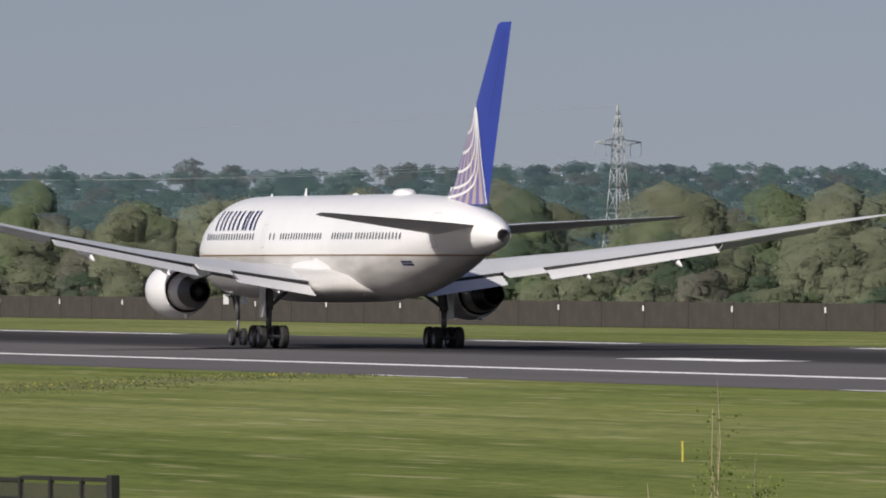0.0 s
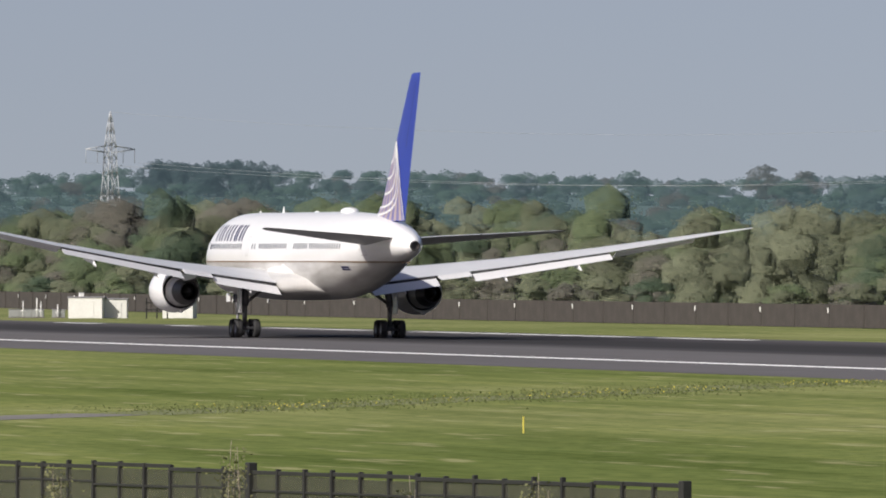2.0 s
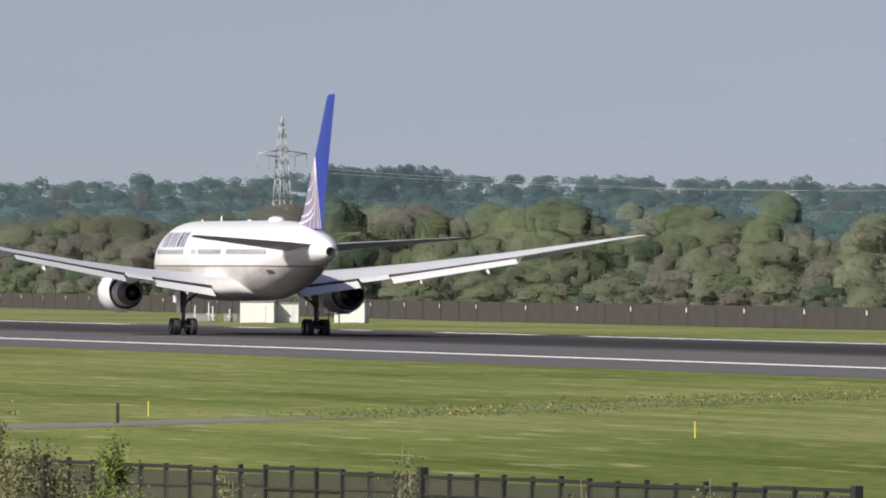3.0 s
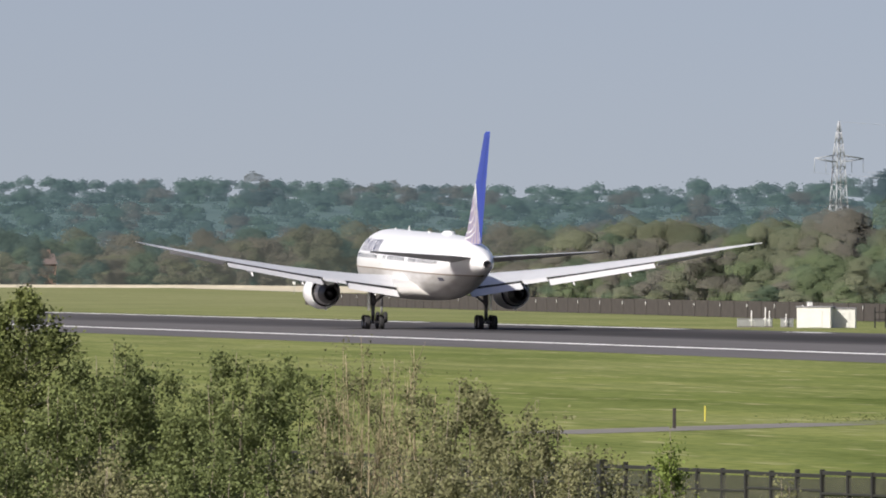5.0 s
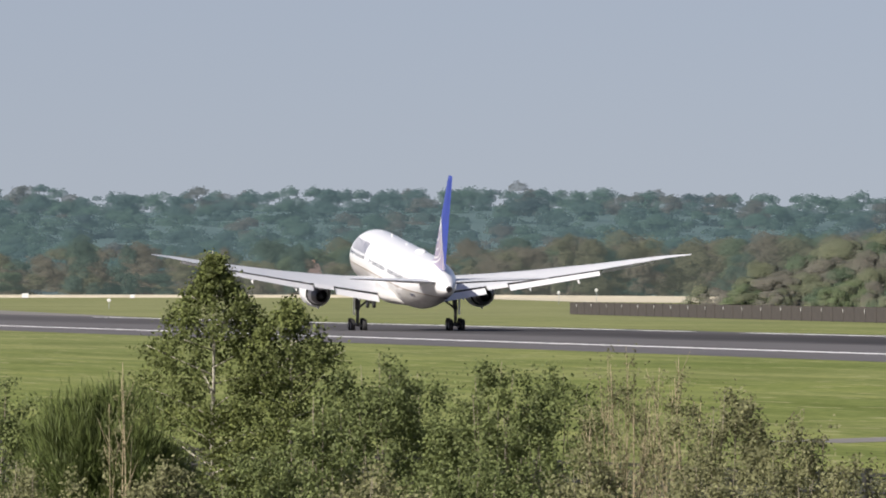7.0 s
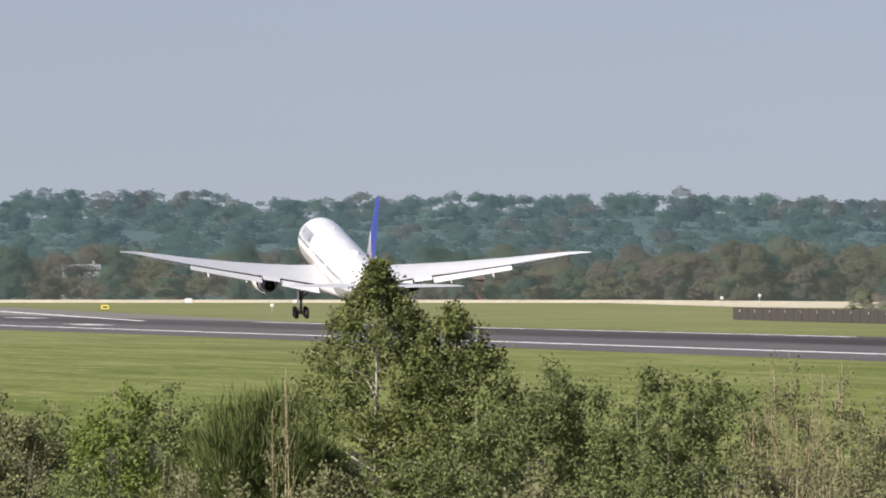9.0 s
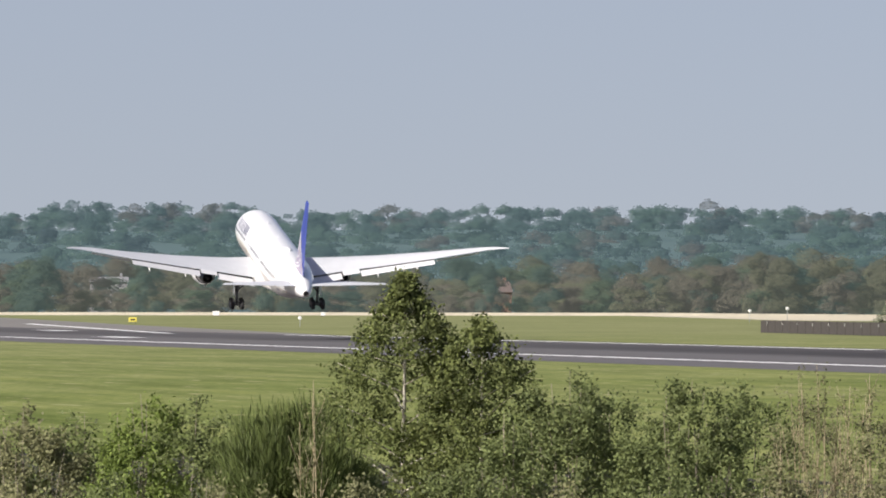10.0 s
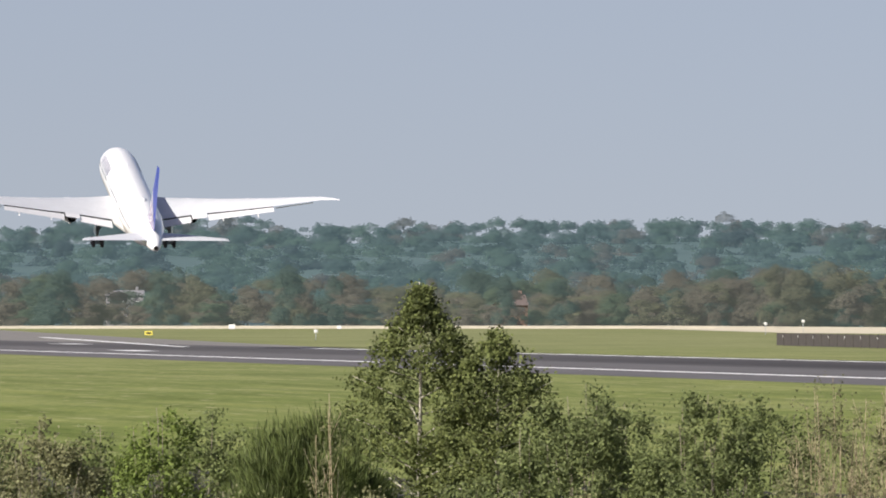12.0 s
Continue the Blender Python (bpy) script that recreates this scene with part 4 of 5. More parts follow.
def leaf_object(name, P, mats, idx=None, parent=None):
    n = len(P) // 4
    me = bpy.data.meshes.new(name)
    me.vertices.add(len(P))
    me.vertices.foreach_set("co", P.astype(np.float32).ravel())
    me.loops.add(len(P))
    me.loops.foreach_set("vertex_index", np.arange(len(P), dtype=np.int32))
    me.polygons.add(n)
    me.polygons.foreach_set("loop_start", np.arange(0, len(P), 4, dtype=np.int32))
    if idx is not None:
        me.polygons.foreach_set("material_index", np.asarray(idx, dtype=np.int32))
    me.update(calc_edges=True)
    for m in mats:
        me.materials.append(m)
    ob = new(name, me)
    ob.parent = parent
    return ob


M_LEAF_BIRCH = leafy("birch_leaf", (0.148, 0.172, 0.052), (0.078, 0.096, 0.032), 1.2, 0.45, sheer=0.3)
M_LEAF_WILLOW = leafy("willow_leaf", (0.166, 0.198, 0.070), (0.092, 0.114, 0.042), 1.0, 0.4, sheer=0.3)
M_LEAF_PALE = leafy("pale_catkin_leaf", (0.190, 0.190, 0.092), (0.116, 0.120, 0.058), 1.0, 0.4, sheer=0.25)
M_LEAF_BRIGHT = leafy("young_bright_leaf", (0.165, 0.215, 0.048), (0.105, 0.145, 0.032), 1.0, 0.35, sheer=0.3)
M_BROOM = leafy("broom_stem", (0.090, 0.115, 0.032), (0.054, 0.072, 0.020), 1.0, 0.4, sheer=0.0)
M_BARK = paint("grey_bark", (0.22, 0.19, 0.14), 0.85, vary=0.3, scale=5, bump=0.4)
M_BIRCH_BARK = paint("pale_birch_bark", (0.40, 0.37, 0.30), 0.75, vary=0.25, scale=6, bump=0.3)
M_TWIG = paint("pale_twig", (0.33, 0.27, 0.17), 0.8, vary=0.25, scale=4)


def stem_path(rng, base, tip, bend, n=5):
    a, b = Vector(base), Vector(tip)
    off = Vector((rng.uniform(-1, 1), rng.uniform(-1, 1), 0)) * bend
    return [a.lerp(b, k / n) + off * math.sin(math.pi * k / n) + Vector((rng.uniform(-1, 1), rng.uniform(-1, 1), 0)) * bend * 0.25 * (0 < k < n) for k in range(n + 1)]


def stem(bm, pts, r0, r1, n=6):
    """One continuous tapering skin along a bent line."""
    rings = []
    for k, p in enumerate(pts):
        d = (pts[min(k + 1, len(pts) - 1)] - pts[max(k - 1, 0)]).to_track_quat("Z", "Y")
        r = r0 + (r1 - r0) * k / (len(pts) - 1)
        rings.append([bm.verts.new(p + d @ Vector((r * math.cos(i * math.tau / n), r * math.sin(i * math.tau / n), 0))) for i in range(n)])
    for a, b in zip(rings, rings[1:]):
        for i in range(n):
            bm.faces.new((a[i], a[(i + 1) % n], b[(i + 1) % n], b[i])).smooth = True
    bm.faces.new(rings[0][::-1])
    bm.faces.new(rings[-1])


def woody(name, label, category, x, y, height, radius, seed, leaf, size, count, bark, kind="bush", lean=0.0, group="", low=0.15, stems=9, profile=None):
    """A bush or small tree: a branching frame, and leaves set along the twigs of many small sprays."""
    rng, nr = random.Random(seed), np.random.default_rng(seed)
    t = thing(name, pose(x, y, 0), label, category, group)
    twigs = []

    def shape(u):  # half width at the share u of the height
        if profile:
            for (ua, ra), (ub, rb) in zip(profile, profile[1:]):
                if ua <= u <= ub:
                    return radius * (ra + (rb - ra) * (u - ua) / (ub - ua))
        return radius * max(0.0, 1 - u ** 3.0) ** 0.5 * (0.72 + 0.28 * min(1, u * 2.2))

    if kind == "tree":
        trunk = stem_path(rng, (0, 0, 0), (lean, 0, height * 0.985), 0.07, 9)
        bm = bmesh.new()
        stem(bm, trunk, 0.060, 0.006, 8)
        part("trunk", smooth(bm), bark, t, "pale slender birch trunk")
        for k in range(44):
            u = 0.12 + 0.84 * (k / 43)
            i = min(8, int(u * 9))
            p = trunk[i].lerp(trunk[i + 1], u * 9 - i)
            a = k * 2.4 + rng.uniform(-0.4, 0.4)
            reach = shape(min(1, u + 0.05)) * rng.uniform(0.7, 1.0)
            e = p + Vector((math.cos(a) * reach, math.sin(a) * reach, reach * rng.uniform(0.2, 0.6)))
            bm = bmesh.new()
            stem(bm, stem_path(rng, p, e, 0.05, 4), 0.016 * (1.15 - u) + 0.004, 0.003, 4)
            part("limb", bm, bark, t)
        sprays = int(540 * radius / 0.9)
    else:
        for k in range(stems):
            a = rng.uniform(0, math.tau)
            u = rng.uniform(0.72, 0.97) if k else 0.995
            r = shape(u) * math.sqrt(rng.random())
            tip = Vector((math.cos(a) * r, math.sin(a) * r, height * u))
            pts = stem_path(rng, (tip.x * 0.3, tip.y * 0.3, 0), tip, 0.09, 6)
            bm = bmesh.new()
            stem(bm, pts, 0.020 if kind != "twigs" else 0.013, 0.003, 5)
            stem_ob = part("stem", bm, bark, t)
            if kind == "twigs":
                for q in range(6):
                    v = rng.uniform(0.45, 0.95)
                    i = min(5, int(v * 6))
                    p = pts[i].lerp(pts[i + 1], v * 6 - i)
                    b2 = rng.uniform(0, math.tau)
                    ln = rng.uniform(0.15, 0.40)
                    part("twig", tube(bmesh.new(), p, p + Vector((math.cos(b2) * ln * 0.4, math.sin(b2) * ln * 0.4, ln)), 0.006, 0.002, 3), bark, stem_ob)
            twigs.append((pts[-2], pts[-1]))
        sprays = int(120 * radius / 0.8)
        for k in range(int(16 * radius)):  # young shoots standing above the crown
            a, r = rng.uniform(0, math.tau), shape(0.75) * math.sqrt(rng.random())
            foot = Vector((math.cos(a) * r, math.sin(a) * r, height * rng.uniform(0.74, 0.88)))
            twigs.append((foot, foot + Vector((rng.gauss(0, 0.06), rng.gauss(0, 0.06), rng.uniform(0.25, 0.5)))))
    for k in range(sprays):
        u = low + (1 - low) * rng.random() ** (1.2 if kind == "tree" else 0.9)
        a = rng.uniform(0, math.tau)
        r = shape(u) * (0.25 + 0.75 * math.sqrt(rng.random()))
        c = Vector((math.cos(a) * r, math.sin(a) * r, height * (u - 0.03) * (1 if kind == "tree" else 0.93 + 0.07 * math.sin(a * 3 + seed)) + rng.uniform(-0.06, 0.02)))
        for q in range(6):
            d = Vector((c.x * 0.6 + rng.gauss(0, 0.3), c.y * 0.6 + rng.gauss(0, 0.3), rng.uniform(0.1, 1.0))).normalized() * rng.uniform(0.12, 0.30) * (1.2 * min(1, 2.2 * (1 - u) + 0.35) if kind == "tree" else 1.0)
            twigs.append((c, c + d))
    A = np.array([tuple(a) for a, b in twigs])
    B = np.array([tuple(b) for a, b in twigs])
    k = nr.integers(0, len(A), count)
    u = nr.random(count)[:, None] ** 0.8
    C = A[k] + (B[k] - A[k]) * u + nr.normal(size=(count, 3)) * size * 0.8
    C[:, 2] = np.minimum(C[:, 2], height * (1.0 if kind == "tree" else 1.04))
    if kind == "broom":
        D = (B[k] - A[k])
        D = D / np.linalg.norm(D, axis=1)[:, None] + nr.normal(size=(count, 3)) * 0.25 + np.array([0, 0, 0.7])
        D /= np.linalg.norm(D, axis=1)[:, None]
        W = np.cross(D, nr.normal(size=(count, 3)))
        W /= np.linalg.norm(W, axis=1)[:, None]
        L = 0.17
        P = np.stack([C, C + D * L * 0.5 + W * 0.005, C + D * L, C + D * L * 0.5 - W * 0.005], 1).reshape(-1, 3)
    else:
        N = nr.normal(size=(count, 3)) * 0.8 + np.array([-0.45, -0.55, 0.65])
        P = blades(C, N, size * nr.uniform(0.65, 1.25, count), nr)
    tagged(leaf_object("foliage", P, [leaf], None, t), kind="stuff")
    return t


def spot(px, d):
    """Ground point under column px of the camera's view at six seconds, d metres off."""
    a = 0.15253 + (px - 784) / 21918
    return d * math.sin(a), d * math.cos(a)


# height that meets a row of the same camera view at distance d
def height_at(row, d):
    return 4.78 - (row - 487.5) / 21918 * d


# view column, distance, view row of the top, half width, kind of plant, count of leaves, leaf size
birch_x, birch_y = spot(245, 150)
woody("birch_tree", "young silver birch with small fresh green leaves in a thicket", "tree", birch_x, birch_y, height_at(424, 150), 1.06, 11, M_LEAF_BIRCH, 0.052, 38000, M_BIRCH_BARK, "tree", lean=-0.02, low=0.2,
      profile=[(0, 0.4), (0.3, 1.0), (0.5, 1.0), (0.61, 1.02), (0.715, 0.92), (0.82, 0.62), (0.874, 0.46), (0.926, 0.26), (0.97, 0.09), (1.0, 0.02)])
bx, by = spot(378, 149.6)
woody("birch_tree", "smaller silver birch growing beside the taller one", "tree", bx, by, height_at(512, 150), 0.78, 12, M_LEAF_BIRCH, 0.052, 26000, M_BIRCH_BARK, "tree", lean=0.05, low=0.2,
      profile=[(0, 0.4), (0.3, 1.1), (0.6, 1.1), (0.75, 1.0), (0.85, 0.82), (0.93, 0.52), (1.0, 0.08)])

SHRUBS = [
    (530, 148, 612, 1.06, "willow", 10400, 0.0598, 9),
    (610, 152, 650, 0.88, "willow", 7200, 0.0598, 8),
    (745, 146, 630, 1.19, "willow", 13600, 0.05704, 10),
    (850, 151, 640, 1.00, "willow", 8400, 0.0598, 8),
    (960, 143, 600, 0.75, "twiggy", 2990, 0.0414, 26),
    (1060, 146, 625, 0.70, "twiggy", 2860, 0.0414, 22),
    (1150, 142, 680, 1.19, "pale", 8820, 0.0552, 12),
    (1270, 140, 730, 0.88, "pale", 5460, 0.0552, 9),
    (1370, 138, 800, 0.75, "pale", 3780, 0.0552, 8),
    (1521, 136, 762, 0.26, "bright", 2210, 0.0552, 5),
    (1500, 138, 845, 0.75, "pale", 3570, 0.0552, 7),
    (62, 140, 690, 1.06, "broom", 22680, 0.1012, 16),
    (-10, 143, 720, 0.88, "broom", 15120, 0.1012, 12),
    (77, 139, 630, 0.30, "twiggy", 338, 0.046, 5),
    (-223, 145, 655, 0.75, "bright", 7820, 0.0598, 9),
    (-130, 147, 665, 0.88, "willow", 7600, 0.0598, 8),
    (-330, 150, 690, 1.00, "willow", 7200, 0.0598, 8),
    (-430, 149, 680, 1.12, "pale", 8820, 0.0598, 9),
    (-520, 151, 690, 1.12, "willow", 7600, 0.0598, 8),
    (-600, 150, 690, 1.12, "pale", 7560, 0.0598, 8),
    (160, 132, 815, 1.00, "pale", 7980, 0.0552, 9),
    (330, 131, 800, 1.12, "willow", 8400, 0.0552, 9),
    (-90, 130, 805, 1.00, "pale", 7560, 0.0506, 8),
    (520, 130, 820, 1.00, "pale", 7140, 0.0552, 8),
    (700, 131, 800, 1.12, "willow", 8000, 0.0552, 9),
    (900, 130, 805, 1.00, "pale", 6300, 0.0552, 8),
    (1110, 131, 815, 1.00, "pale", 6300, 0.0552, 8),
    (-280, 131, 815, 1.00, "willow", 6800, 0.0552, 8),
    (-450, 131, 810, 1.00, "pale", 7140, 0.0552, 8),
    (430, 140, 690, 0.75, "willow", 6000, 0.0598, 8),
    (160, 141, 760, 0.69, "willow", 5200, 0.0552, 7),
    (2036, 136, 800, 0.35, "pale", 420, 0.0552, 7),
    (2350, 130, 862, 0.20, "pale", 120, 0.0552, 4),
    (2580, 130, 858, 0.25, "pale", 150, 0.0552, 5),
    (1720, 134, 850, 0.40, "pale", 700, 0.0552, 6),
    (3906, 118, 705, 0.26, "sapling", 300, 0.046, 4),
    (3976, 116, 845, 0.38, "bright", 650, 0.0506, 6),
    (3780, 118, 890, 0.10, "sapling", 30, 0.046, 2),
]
KINDS = {
    "willow": (M_LEAF_WILLOW, M_BARK, "bush", "green willow bush with dense small leaves"),
    "twiggy": (M_LEAF_PALE, M_TWIG, "twigs", "half-bare bush of pale upright twigs and sparse leaves"),
    "pale": (M_LEAF_PALE, M_BARK, "bush", "pale olive bush with loose small leaves"),
    "bright": (M_LEAF_BRIGHT, M_BARK, "bush", "bush with bright young yellow-green leaves"),
    "broom": (M_BROOM, M_BROOM, "broom", "dark green broom bush of fine upright stems"),
    "sapling": (M_LEAF_BRIGHT, M_TWIG, "bush", "thin sapling with few small leaves")}
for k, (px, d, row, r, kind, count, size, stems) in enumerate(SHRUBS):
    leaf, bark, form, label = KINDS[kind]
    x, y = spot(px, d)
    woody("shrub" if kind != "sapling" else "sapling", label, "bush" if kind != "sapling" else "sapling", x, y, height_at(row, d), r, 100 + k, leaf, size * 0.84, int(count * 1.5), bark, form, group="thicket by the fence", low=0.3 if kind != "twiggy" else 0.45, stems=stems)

# ---------- woods ----------
def crown(name, rgb, second, scale, island=0.18, sheer=0.25, pores=0.42, haze_glow=None):
    """Foliage seen from far off: shaded by crown_normal, the crown's form pulled sunward, which each mesh carries."""
    m = leafy(name, rgb, second, scale, island, haze_glow=haze_glow, sheer=sheer)
    nt = m.node_tree
    form = nt.nodes.new("ShaderNodeAttribute")
    form.attribute_name = "crown_normal"
    for node in nt.nodes:
        if node.type in ("BSDF_PRINCIPLED", "BSDF_TRANSLUCENT"):
            nt.links.new(form.outputs["Vector"], node.inputs["Normal"])
    nt.nodes["Principled BSDF"].inputs["Specular IOR Level"].default_value = 0.05
    # spring foliage is porous: part of the light passes between leaves too small to tell apart
    end = nt.nodes["Material Output"].inputs[0]
    gaps, porous = nt.nodes.new("ShaderNodeBsdfTransparent"), nt.nodes.new("ShaderNodeMixShader")
    porous.inputs[0].default_value = pores
    nt.links.new(end.links[0].from_socket, porous.inputs[1])
    nt.links.new(gaps.outputs[0], porous.inputs[2])
    nt.links.new(porous.outputs[0], end)
    return m


# scrub colours lightened and greyed towards blue, standing in for haze
FAR = [crown("wood_green", (0.128, 0.161, 0.086), (0.077, 0.102, 0.059), 0.15), crown("wood_olive", (0.140, 0.154, 0.099), (0.090, 0.102, 0.067), 0.15),
       crown("wood_brown", (0.146, 0.140, 0.117), (0.103, 0.102, 0.086), 0.15), crown("wood_dark", (0.082, 0.113, 0.072), (0.052, 0.075, 0.052), 0.15), crown("wood_pale", (0.177, 0.191, 0.127), (0.118, 0.132, 0.088), 0.15)]
# the backdrop beyond the airfield's end, three and a half kilometres off and more; emission and bluish colour stand in
# for haze
MID = [crown("edge_green", (0.048, 0.066, 0.040), (0.037, 0.052, 0.033), 0.03, haze_glow=(0.042, 0.054, 0.048)), crown("edge_olive", (0.066, 0.068, 0.044), (0.051, 0.053, 0.035), 0.03, haze_glow=(0.048, 0.054, 0.046)),
       crown("edge_brown", (0.067, 0.064, 0.048), (0.053, 0.050, 0.040), 0.03, haze_glow=(0.051, 0.053, 0.048)), crown("edge_dark", (0.033, 0.048, 0.037), (0.026, 0.039, 0.031), 0.03, haze_glow=(0.039, 0.054, 0.051)), crown("edge_pale", (0.079, 0.084, 0.051), (0.062, 0.066, 0.042), 0.03, haze_glow=(0.051, 0.055, 0.046))]
HAZE = [crown("hill_green", (0.034, 0.056, 0.042), (0.026, 0.044, 0.034), 0.02, 0.10, haze_glow=(0.049, 0.073, 0.081)), crown("hill_blue_green", (0.030, 0.048, 0.042), (0.024, 0.040, 0.036), 0.02, 0.10, haze_glow=(0.049, 0.073, 0.083)),
        crown("hill_brown", (0.044, 0.046, 0.038), (0.036, 0.038, 0.032), 0.02, 0.10, haze_glow=(0.057, 0.071, 0.080)), crown("hill_dark", (0.022, 0.034, 0.034), (0.018, 0.028, 0.028), 0.02, 0.10, haze_glow=(0.044, 0.064, 0.076))]
# the hill's floor carries haze as emission too
M_HILL = leafy("hill_floor", (0.034, 0.050, 0.042), (0.026, 0.040, 0.034), 0.02, 0.0, haze_glow=(0.047, 0.071, 0.076), sheer=0.0)


def ball(level=1):
    bm = bmesh.new()
    bmesh.ops.create_icosphere(bm, subdivisions=level, radius=1)
    V = np.array([tuple(v.co) for v in bm.verts])
    F = np.array([[v.index for v in f.verts] for f in bm.faces])
    bm.free()
    return V, F


def wood(name, trees, mats, label, card, seed, dense=1.0, lumps=(10, 15), soft=0.25):
    """A stand of far trees: each crown is a heap of uneven leafy lumps, faced only on the camera's side and set with
    small leaf sprays. trees: x, y, z, height, radius, material.
    """
    nr = np.random.default_rng(seed)
    BV, BF = ball(1)
    Cs, Ds, Ss, Is, LV, LN, LF, LI = [], [], [], [], [], [], [], []
    base = 0
    up = np.array([-0.15, -0.3, 0.6])  # tips sprays and shading normals sunward, flattening the shade as haze would
    for x, y, z, h, r, mi in trees:
        middle = np.array([x, y, z + h * 0.35])
        for j in range(int(nr.integers(*lumps))):
            a, q = nr.uniform(0, math.tau), math.sqrt(nr.random()) * 0.66
            zz = nr.uniform(0.05, 0.82)
            wid = math.sin(math.pi * min(1, 0.25 + 0.75 * zz)) ** 0.5
            c = np.array([x + math.cos(a) * q * r * wid, y + math.sin(a) * q * r * wid, z + h * zz])
            lr = np.array([r * 0.36, r * 0.36, h * 0.16]) * nr.uniform(0.6, 1.35)
            if j == 0:
                c = np.array([x, y, z + h * 0.82])
            n = int(dense * 4.0 * (lr[0] + lr[2]) ** 2 / card ** 2) + 8
            D = nr.normal(size=(n, 3))
            D[:, 2] = np.abs(D[:, 2]) - 0.35
            D[:, 1] -= 0.5
            D /= np.linalg.norm(D, axis=1)[:, None]
            C = c + D * lr * nr.uniform(0.85, 1.16, n)[:, None]
            whole = C - middle
            whole /= np.linalg.norm(whole, axis=1)[:, None] + 1e-6
            Cs.append(C)
            Ds.append(D * 0.35 + whole * 0.35 + up + nr.normal(size=(n, 3)) * soft)
            Ss.append(card * nr.uniform(0.5, 1.3, n))
            Is.append(np.full(n, mi))
            V = BV * nr.uniform(0.80, 1.02, len(BV))[:, None]
            front = BF[(BV[BF].mean(1)[:, 1] < 0.35) & (BV[BF].mean(1)[:, 2] > -0.6)]
            W = c + V * lr
            whole = W - middle
            whole /= np.linalg.norm(whole, axis=1)[:, None] + 1e-6
            LV.append(W)
            LN.append(BV * 0.35 + whole * 0.35 + up)
            LF.append(front + base)
            LI.append(np.full(len(front), mi))
            base += len(BV)
    D = np.concatenate(Ds)
    P = blades(np.concatenate(Cs), D, np.concatenate(Ss), nr, 0.9)
    LV, LN, LF = np.concatenate(LV), np.concatenate(LN), np.concatenate(LF)
    used = np.unique(LF)
    where = np.zeros(len(LV), dtype=np.int64)
    where[used] = np.arange(len(used))
    LV, LN, LF = LV[used], LN[used], where[LF]
    k = len(P)
    me = bpy.data.meshes.new(name)
    co = np.concatenate([P, LV])
    me.vertices.add(len(co))
    me.vertices.foreach_set("co", co.astype(np.float32).ravel())
    corners = np.concatenate([np.arange(k), (LF + k).ravel()]).astype(np.int32)
    me.loops.add(len(corners))
    me.loops.foreach_set("vertex_index", corners)
    starts = np.concatenate([np.arange(0, k, 4), k + np.arange(0, 3 * len(LF), 3)]).astype(np.int32)
    me.polygons.add(len(starts))
    me.polygons.foreach_set("loop_start", starts)
    me.polygons.foreach_set("material_index", np.concatenate(Is + LI).astype(np.int32))
    me.update(calc_edges=True)
    N = np.concatenate([np.repeat(D, 4, 0), LN])
    N /= np.linalg.norm(N, axis=1)[:, None] + 1e-6
    me.attributes.new("crown_normal", "FLOAT_VECTOR", "POINT").data.foreach_set("vector", N.astype(np.float32).ravel())
    for m in mats:
        me.materials.append(m)
    return tagged(new(name, me), label, "trees", kind="stuff")


rng = random.Random(21)
pick = lambda weights: rng.choices(range(len(weights)), weights)[0]
# scrub and trees just behind the boundary fence
stand = []
for k in range(7):
    for y in range(640, 2130, 22):
        jx, jy = rng.uniform(-7, 7), rng.uniform(-6, 6)
        x = 246 + k * (17 if y < 1400 else 13) + jx + max(0, y - 1060) * 0.0575
        h = (3.2, 4.5, 6.5, 8.0, 9.5, 10.5, 11.5)[k] * rng.uniform(0.72, 1.15)
        if y > 1400:
            h *= 1.12
        if y > 1700 + k * 60:
            continue
        stand.append((x, y + jy, 0, h, h * rng.uniform(0.42, 0.62) + 1.2, pick((3, 4, 1.4, 1.5, 2.2) if y < 1480 else (1.2, 3, 3.5, 1.5, 0.3))))
stand += [(252, 998, 0, 9.2, 5.0, 4), (263, 1012, 0, 10.4, 6.0, 4), (285, 1370, 0, 13.4, 6.0, 3), (300, 1335, 0, 13.4, 8.0, 0), (318, 1300, 0, 13.0, 7.0, 0)]
wood("scrub_wood", stand, FAR, "mixed spring scrub and trees, olive, brown and fresh green", 0.30, 5, 0.12, (13, 19), 0.42)
# trees at the far end of the airfield
stand = []
for k in range(4):
    for i in range(76):
        a = 0.045 + 0.0021 * i + rng.uniform(-0.001, 0.001)
        d = 3520 + k * 75 + rng.uniform(-25, 25)
        h = (7, 10, 14, 16)[k] * rng.uniform(0.75, 1.15)
        stand.append((d * math.sin(a), d * math.cos(a), 0, h, h * 0.5 + 2.5, pick((1.6, 2.2, 5, 1.6, 0.3))))
# taller brown trees beyond the sandy ground, and round dark ones in the band
for i in range(120):
    a = radians(8.05 + 2.9 * i / 119) + rng.uniform(-0.001, 0.001)
    d = 3540 + rng.uniform(-50, 90)
    h = (9.0 + 9.0 * min(1, i / 45)) * rng.uniform(0.62, 1.08)
    stand.append((d * math.sin(a), d * math.cos(a), 0, h, h * 0.42 + 2.5, pick((1.4, 3, 4, 0.6, 0.8))))
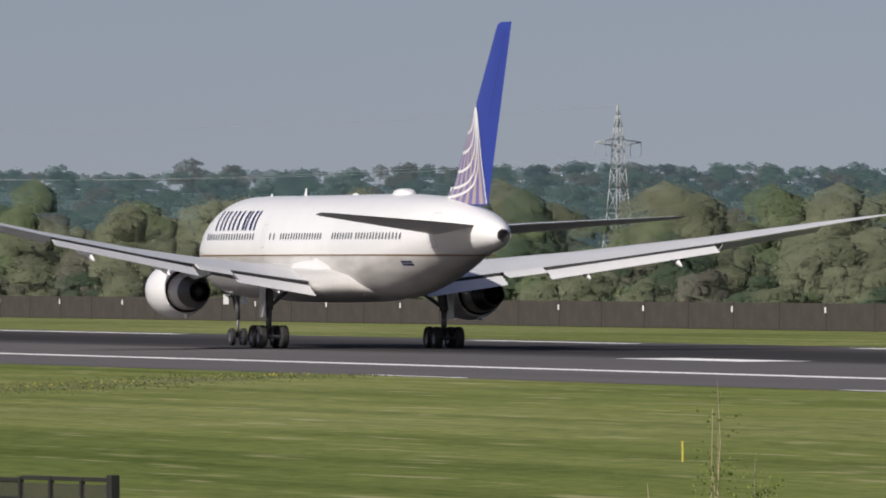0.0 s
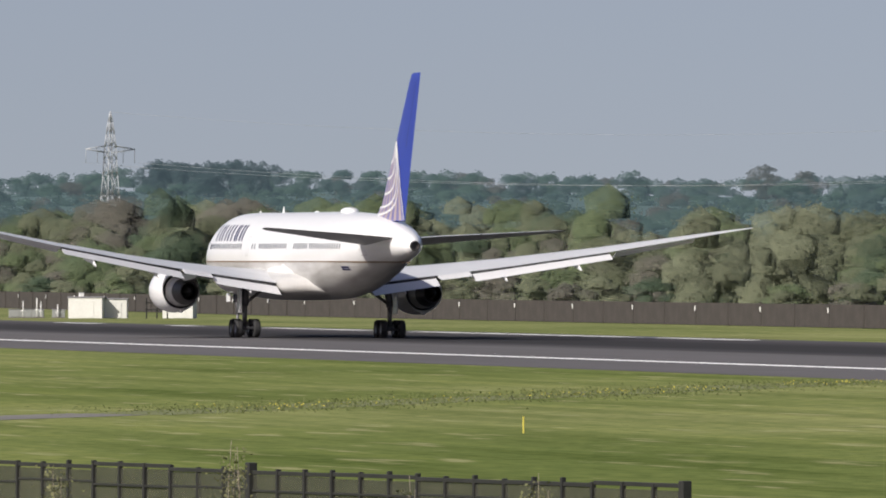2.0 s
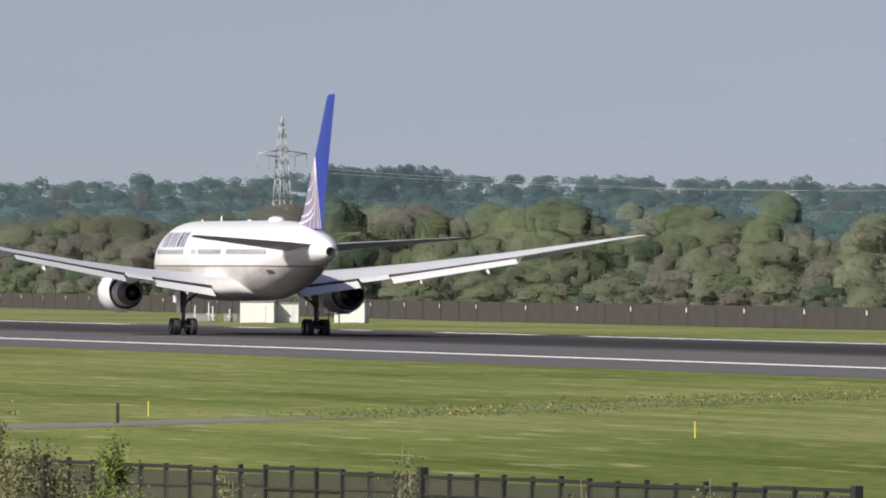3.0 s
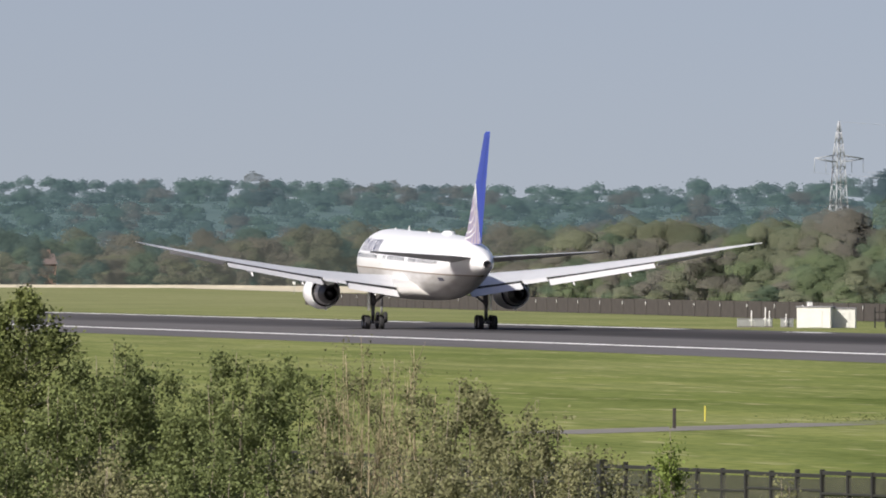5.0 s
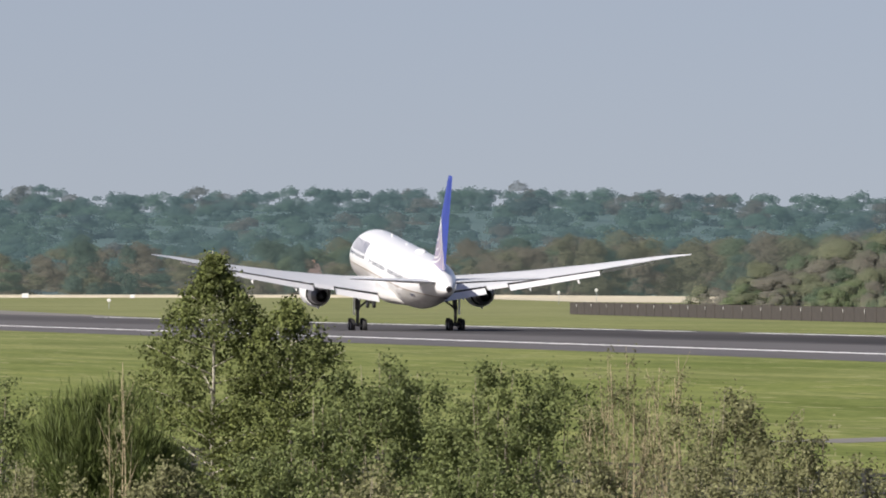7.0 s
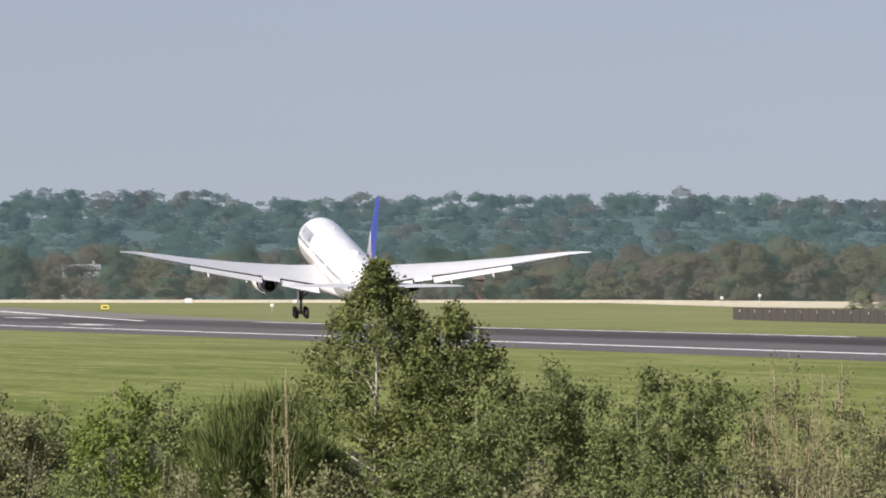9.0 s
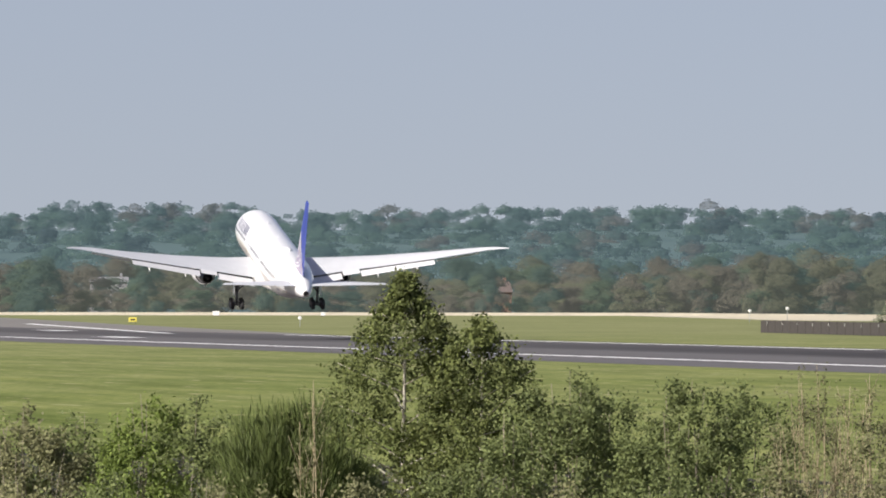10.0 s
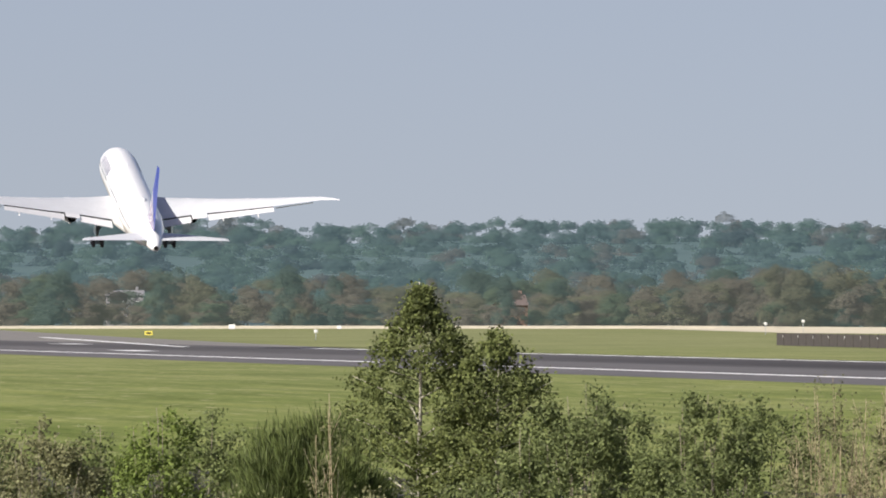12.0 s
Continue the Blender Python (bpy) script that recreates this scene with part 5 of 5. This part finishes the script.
for deg, h, r, mi in ((6.72, 18.0, 7.0, 3), (6.92, 15.5, 5.0, 3), (6.15, 17.5, 7.0, 3), (5.67, 17.0, 8.0, 3), (5.3, 16.0, 6.0, 0), (7.72, 16.0, 5.0, 3), (7.97, 14.5, 6.5, 3), (8.95, 18.5, 7.0, 1), (9.35, 17.5, 8.0, 3), (7.38, 15.0, 6.0, 2)):
    d = 3500
    stand.append((d * math.sin(radians(deg)), d * math.cos(radians(deg)), 0, h, r, mi))
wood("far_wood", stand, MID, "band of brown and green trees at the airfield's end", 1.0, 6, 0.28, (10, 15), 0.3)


def hill_z(a, d):
    u = max(0.0, min(1.0, (d - 3800) / 800))
    return (3 + 25.6 * u * u * (3 - 2 * u)) * min(1.0, max(0.0, (d - 3720) / 120)) + 1.5 * math.sin(a * 90 + 1) * u


def hillside():
    bm = bmesh.new()
    na, nd = 90, 12
    g = [[bm.verts.new((d * math.sin(a), d * math.cos(a), hill_z(a, d) + 2.2 * min(1, max(0, (d - 3900) / 500)))) for d in [3720 + 1080 * j / nd for j in range(nd + 1)]] for a in [-0.25 + 0.9 * i / na for i in range(na + 1)]]
    for i in range(na):
        for j in range(nd):
            bm.faces.new((g[i][j], g[i][j + 1], g[i + 1][j + 1], g[i + 1][j]))
    bmesh.ops.recalc_face_normals(bm, faces=bm.faces)
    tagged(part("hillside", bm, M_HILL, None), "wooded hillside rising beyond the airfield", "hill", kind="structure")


hillside()
stand = []
for k in range(7):
    d0 = 3800 + k * 110
    for i in range(150):
        a = 0.025 + 0.00205 * i + rng.uniform(-0.0012, 0.0012)
        d = d0 + rng.uniform(-40, 40)
        h = rng.uniform(9.5, 12.0) * (1.18 if rng.random() < 0.05 else 1.0)
        stand.append((d * math.sin(a), d * math.cos(a), hill_z(a, d) - 2.0, h + 1.2, rng.uniform(8.0, 11.5), pick((5, 4, 1.0, 0.4))))
for i in range(230):
    a = 0.022 + 0.00135 * i + rng.uniform(-0.0007, 0.0007)
    d = 4560 + rng.uniform(-50, 50)
    stand.append((d * math.sin(a), d * math.cos(a), hill_z(a, d) - 3.0, rng.uniform(11.5, 13.0), rng.uniform(6.0, 8.5), pick((5, 4, 1.2, 0.4))))
for i in range(16):
    a = 0.0985 + 0.0011 * i + rng.uniform(-0.0004, 0.0004)
    d = 4480 + rng.uniform(-30, 30)
    stand.append((d * math.sin(a), d * math.cos(a), 28.0, rng.uniform(10.5, 12.5), 7.5, pick((3, 3, 2, 0.5))))
# a dense dark clump on the skyline, and single domed trees
for i in range(26):
    a = 0.2025 + 0.0004 * i + rng.uniform(-0.0003, 0.0003)
    d = 4380 + rng.uniform(-40, 40)
    stand.append((d * math.sin(a), d * math.cos(a), 28, rng.uniform(11, 13.5), 5.5, 3))
for a, h, r, mi in ((0.1524, 12.0, 9, 2), (0.1265, 10.5, 7, 2), (0.2525, 13.0, 9.5, 2), (0.2560, 10.5, 8, 2), (0.2420, 10.5, 7.5, 0), (0.270, 11, 8, 2), (0.2745, 10.8, 8, 2), (0.306, 10.8, 8, 1)):
    d = 4400
    stand.append((d * math.sin(a), d * math.cos(a), 27.5, h, r, mi))
wood("hill_wood", stand, HAZE, "blue-green woodland covering the distant hillside, its haze put in as emission", 1.4, 7, 0.20, (8, 12), 0.25)

house(3650 * math.sin(0.1352), 3650 * math.cos(0.1352), 0.0, 8, 7, 6.5, 3.2, 10, M_BRICK, M_TILE, "brick house with red tiled roof among distant trees")
house(3700 * math.sin(0.1040), 3700 * math.cos(0.1040), 0.0, 11, 8, 9.5, 1.6, -5, M_ROOF, M_ROOF, "long grey low building among distant trees")

# ---------- turf details ----------
nr = np.random.default_rng(3)
n = 240
heads = np.sort(nr.random(17))
u = np.clip(heads[nr.integers(0, 17, n)] + nr.normal(size=n) * 0.010, 0, 0.85)
C = np.stack([80 + 56 * u + nr.normal(size=n) * 0.9, 385 + 110 * u + nr.normal(size=n) * 1.6, nr.uniform(0.05, 0.14, n)], 1)
M_DANDELION = leafy("dandelion_yellow", (0.44, 0.38, 0.06), (0.28, 0.26, 0.05), 1.0, 0.2, sheer=0.0)
tagged(leaf_object("dandelions", blades(C, nr.normal(size=C.shape) * 0.5 + np.array([0, -0.8, 0.6]), nr.uniform(0.04, 0.08, n), nr, 0.9), [M_DANDELION]), "yellow dandelion flowers along the bare strip", "flowers", kind="stuff")
# rough dark weeds along the bare strip
n = 7000
along = nr.random(n)
tuft = heads[nr.integers(0, 17, n)] + nr.normal(size=n) * 0.02
u = np.clip(np.where(nr.random(n) < 0.6, tuft, along), 0, 0.84)
C = np.stack([79 + 57 * u + nr.normal(size=n) * 2.0, 384 + 112 * u + nr.normal(size=n) * 4.0, nr.uniform(0.01, 0.06, n)], 1)
M_WEED = leafy("dark_weed_leaf", (0.138, 0.160, 0.054), (0.096, 0.115, 0.038), 0.6, 0.25)
tagged(leaf_object("weeds", blades(C, nr.normal(size=C.shape) * 0.5 + np.array([-0.3, -0.6, 0.7]), nr.uniform(0.05, 0.14, len(C)), nr, 0.5), [M_WEED]), "rough dark green weeds in the mown grass", "weeds", kind="stuff")


# ---------- what moves ----------
def motions():
    walk(airliner, [(t, pose(RUNWAY_X, y, z, nose_up, bank_deg)) for t, y, z, nose_up, bank_deg, _ in FLIGHT])
    for leg in [o for o in airliner.children if o.name.startswith("main_leg")]:
        walk(leg, [(row[0], pose(0, 0, -row[5])) for row in FLIGHT])
    for w in [o for o in airliner.children if o.name.startswith("wing") and not o.name.startswith("wing_root")]:
        side = 1 if w.data.vertices[0].co.x > 0 else -1
        lift = lambda a: Matrix.Translation((side * 2.5, 0, 3.6)) @ pose(0, 0, 0, 0, -side * a, 0) @ Matrix.Translation((-side * 2.5, 0, -3.6))
        walk(w, [(0, lift(0)), (4.0, lift(0)), (6.5, lift(1.1)), (8.5, lift(2.2)), (10, lift(2.7)), (12, lift(2.7))])


motions()
